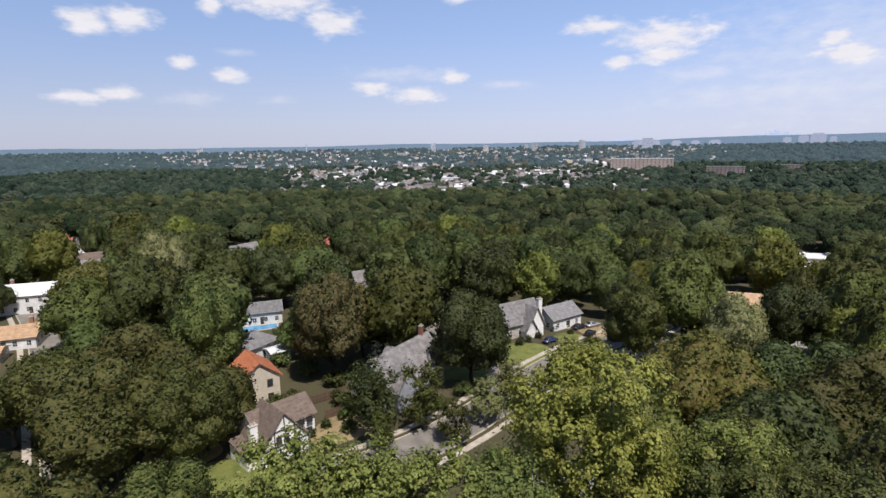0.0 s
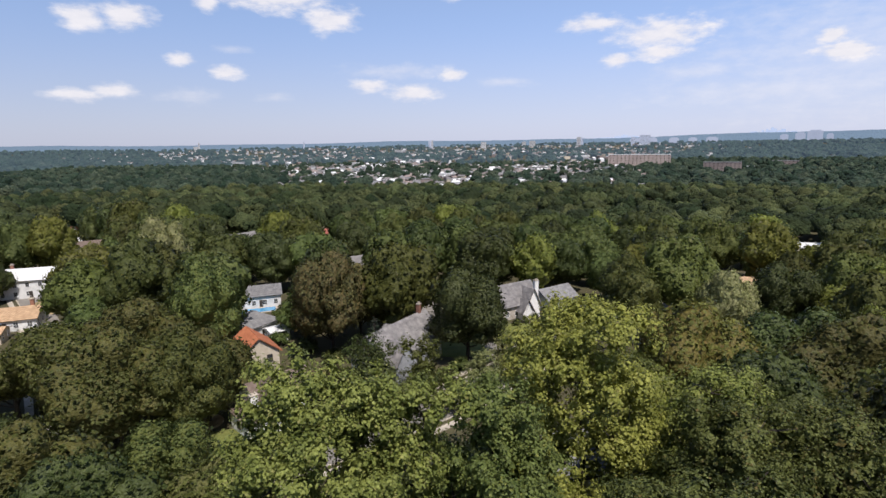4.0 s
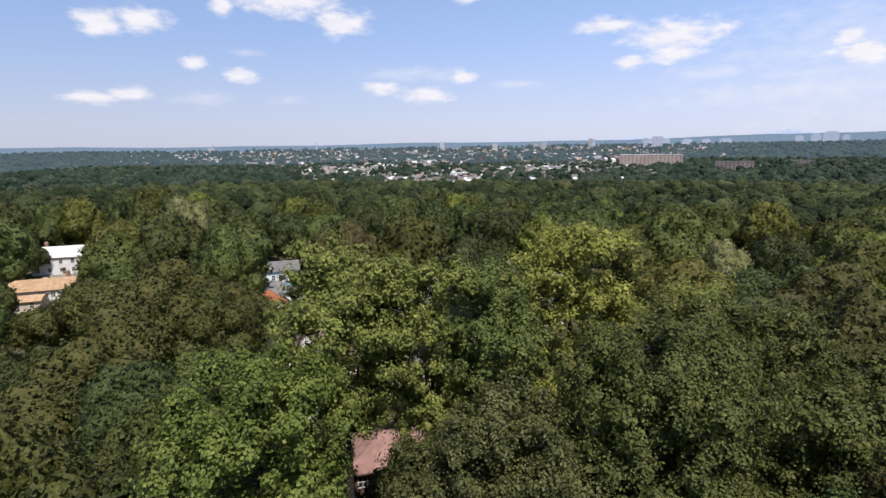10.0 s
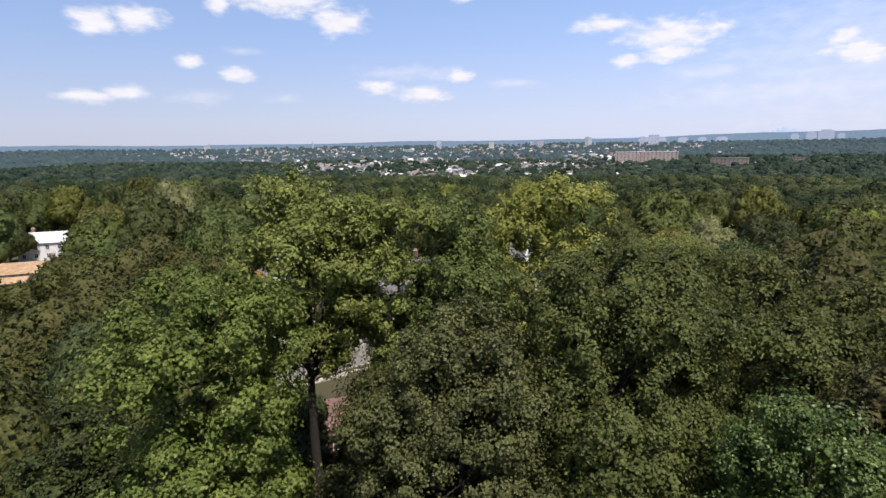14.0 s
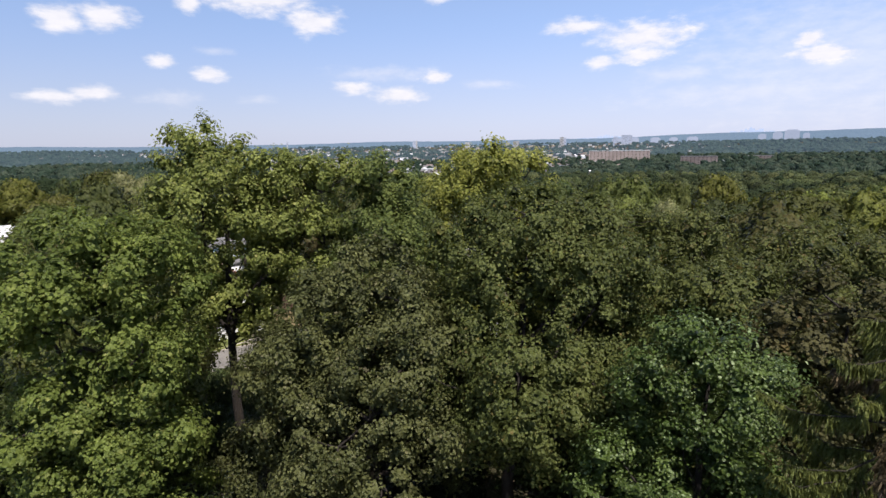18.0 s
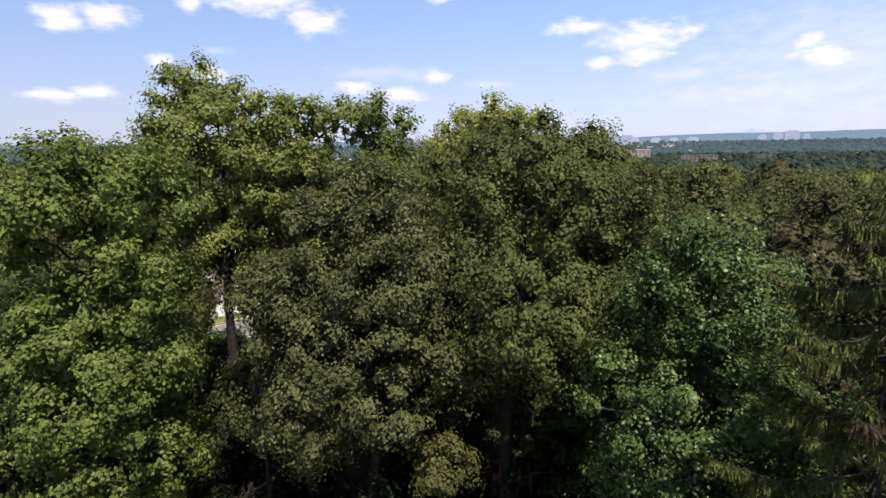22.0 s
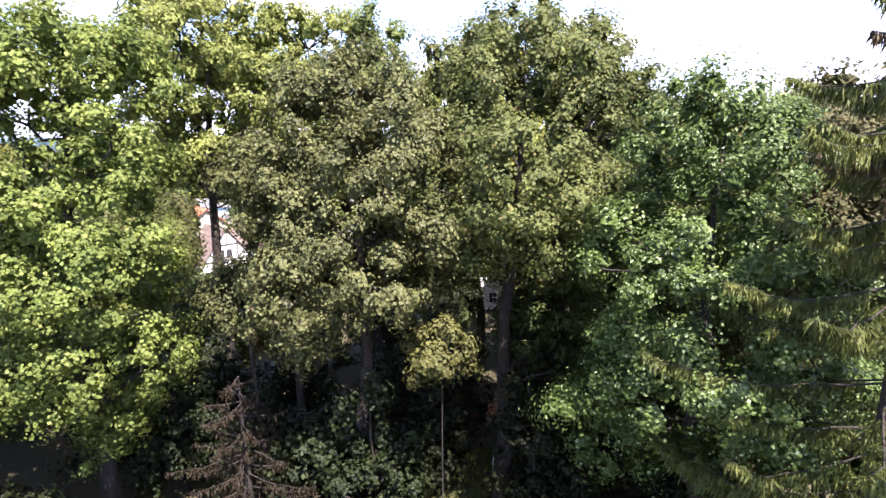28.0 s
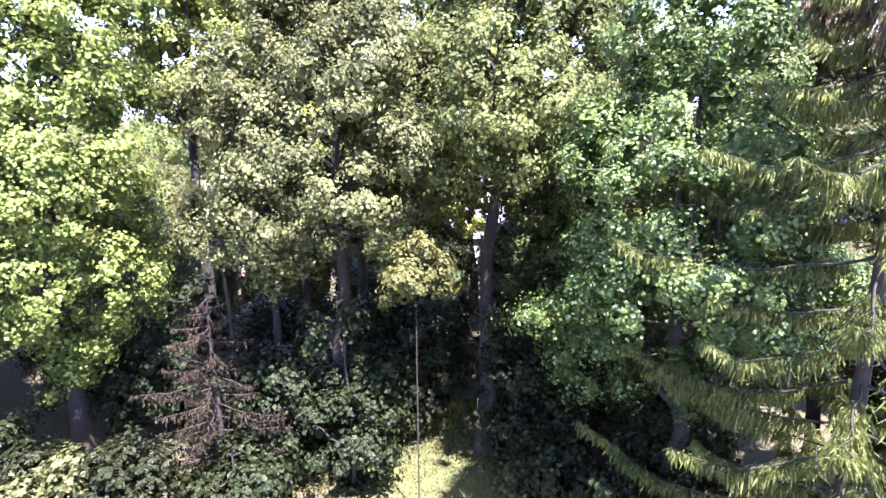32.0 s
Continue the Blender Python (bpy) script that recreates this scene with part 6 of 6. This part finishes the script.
part("edge", box(-5.4, 5.4, -2.6, 2.6, -0.2, 0.12), ob, mat="concrete")
part("water", box(-4.8, 4.8, -2.0, 2.0, 0.0, 0.13), ob, mat="pool_water")
HOUSES.append((-52.5, 144, 7))

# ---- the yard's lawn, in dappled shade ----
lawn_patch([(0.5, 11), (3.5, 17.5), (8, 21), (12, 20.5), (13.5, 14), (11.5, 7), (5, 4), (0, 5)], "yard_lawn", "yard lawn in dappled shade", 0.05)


def tufts(n, cx, cy, rx, ry, tall, mat, name, label, seed, wide=0.05):
    g = np.random.default_rng(seed)
    a, r = g.uniform(0, 6.28, n), np.sqrt(g.uniform(0, 1, n))
    p = np.stack([cx + rx * r * np.cos(a), cy + ry * r * np.sin(a), np.full(n, 0.05)], 1)
    t = g.uniform(0, 3.14, n)
    u = np.stack([np.cos(t), np.sin(t), np.zeros(n)], 1) * wide * g.uniform(0.6, 1.4, (n, 1))
    lean = np.concatenate([g.normal(size=(n, 2)) * 0.35, np.ones((n, 1))], 1) * (tall * g.uniform(0.5, 1.3, n))[:, None]
    v = np.stack([p - u, p + u, p + u * 0.3 + lean, p - u * 0.3 + lean], 1).reshape(-1, 3)
    up = np.repeat(np.array((0, 0, 1.0)) + g.normal(size=(n, 3)) * 0.3, 4, 0)
    return tagged(new(name, mesh_of(name, v, np.arange(4 * n).reshape(n, 4), mat, normals=up)), label, "grass", kind="stuff")


tufts(9000, 6.8, 13.5, 6.6, 7.8, 0.14, "grass_blade", "grass", "short grass of the yard lawn", 401)
tufts(900, 8.5, 22.5, 5.5, 1.8, 0.4, "leaf_bright", "weeds", "sunlit weeds along the lawn's edge", 402, 0.09)
tufts(1500, 6.0, 18.0, 14, 9, 0.07, "leaf_rust", "leaf_litter", "brown fallen leaves under the trees", 403, 0.07)
ob = thing("paving", pose(11.5, 30.2, 0.0, 0, 0, 12), "small orange clay-paved terrace under the trees", "paving")
for i in range(6):
    for j in range(4):
        part("tile", box(i * 0.42 - 1.26, i * 0.42 - 0.86, j * 0.42 - 0.84, j * 0.42 - 0.44, -0.05, 0.10 + 0.006 * ((i + j) % 3)), ob, mat="tile_orange")
ob = thing("garden_pole", pose(10.6, 20.6, 0.0, 0, 4, 0), "thin white garden pole standing at the lawn's edge", "pole")
part("shaft", mesh_of("shaft", *tube([(0, 0, -0.1), (0, 0, 1.0), (0, 0, 2.1)], [0.022, 0.02, 0.016], 8), "trim_white", True), ob)
part("cap", box(-0.03, 0.03, -0.03, 0.03, 2.1, 2.16), ob, mat="trim_white")
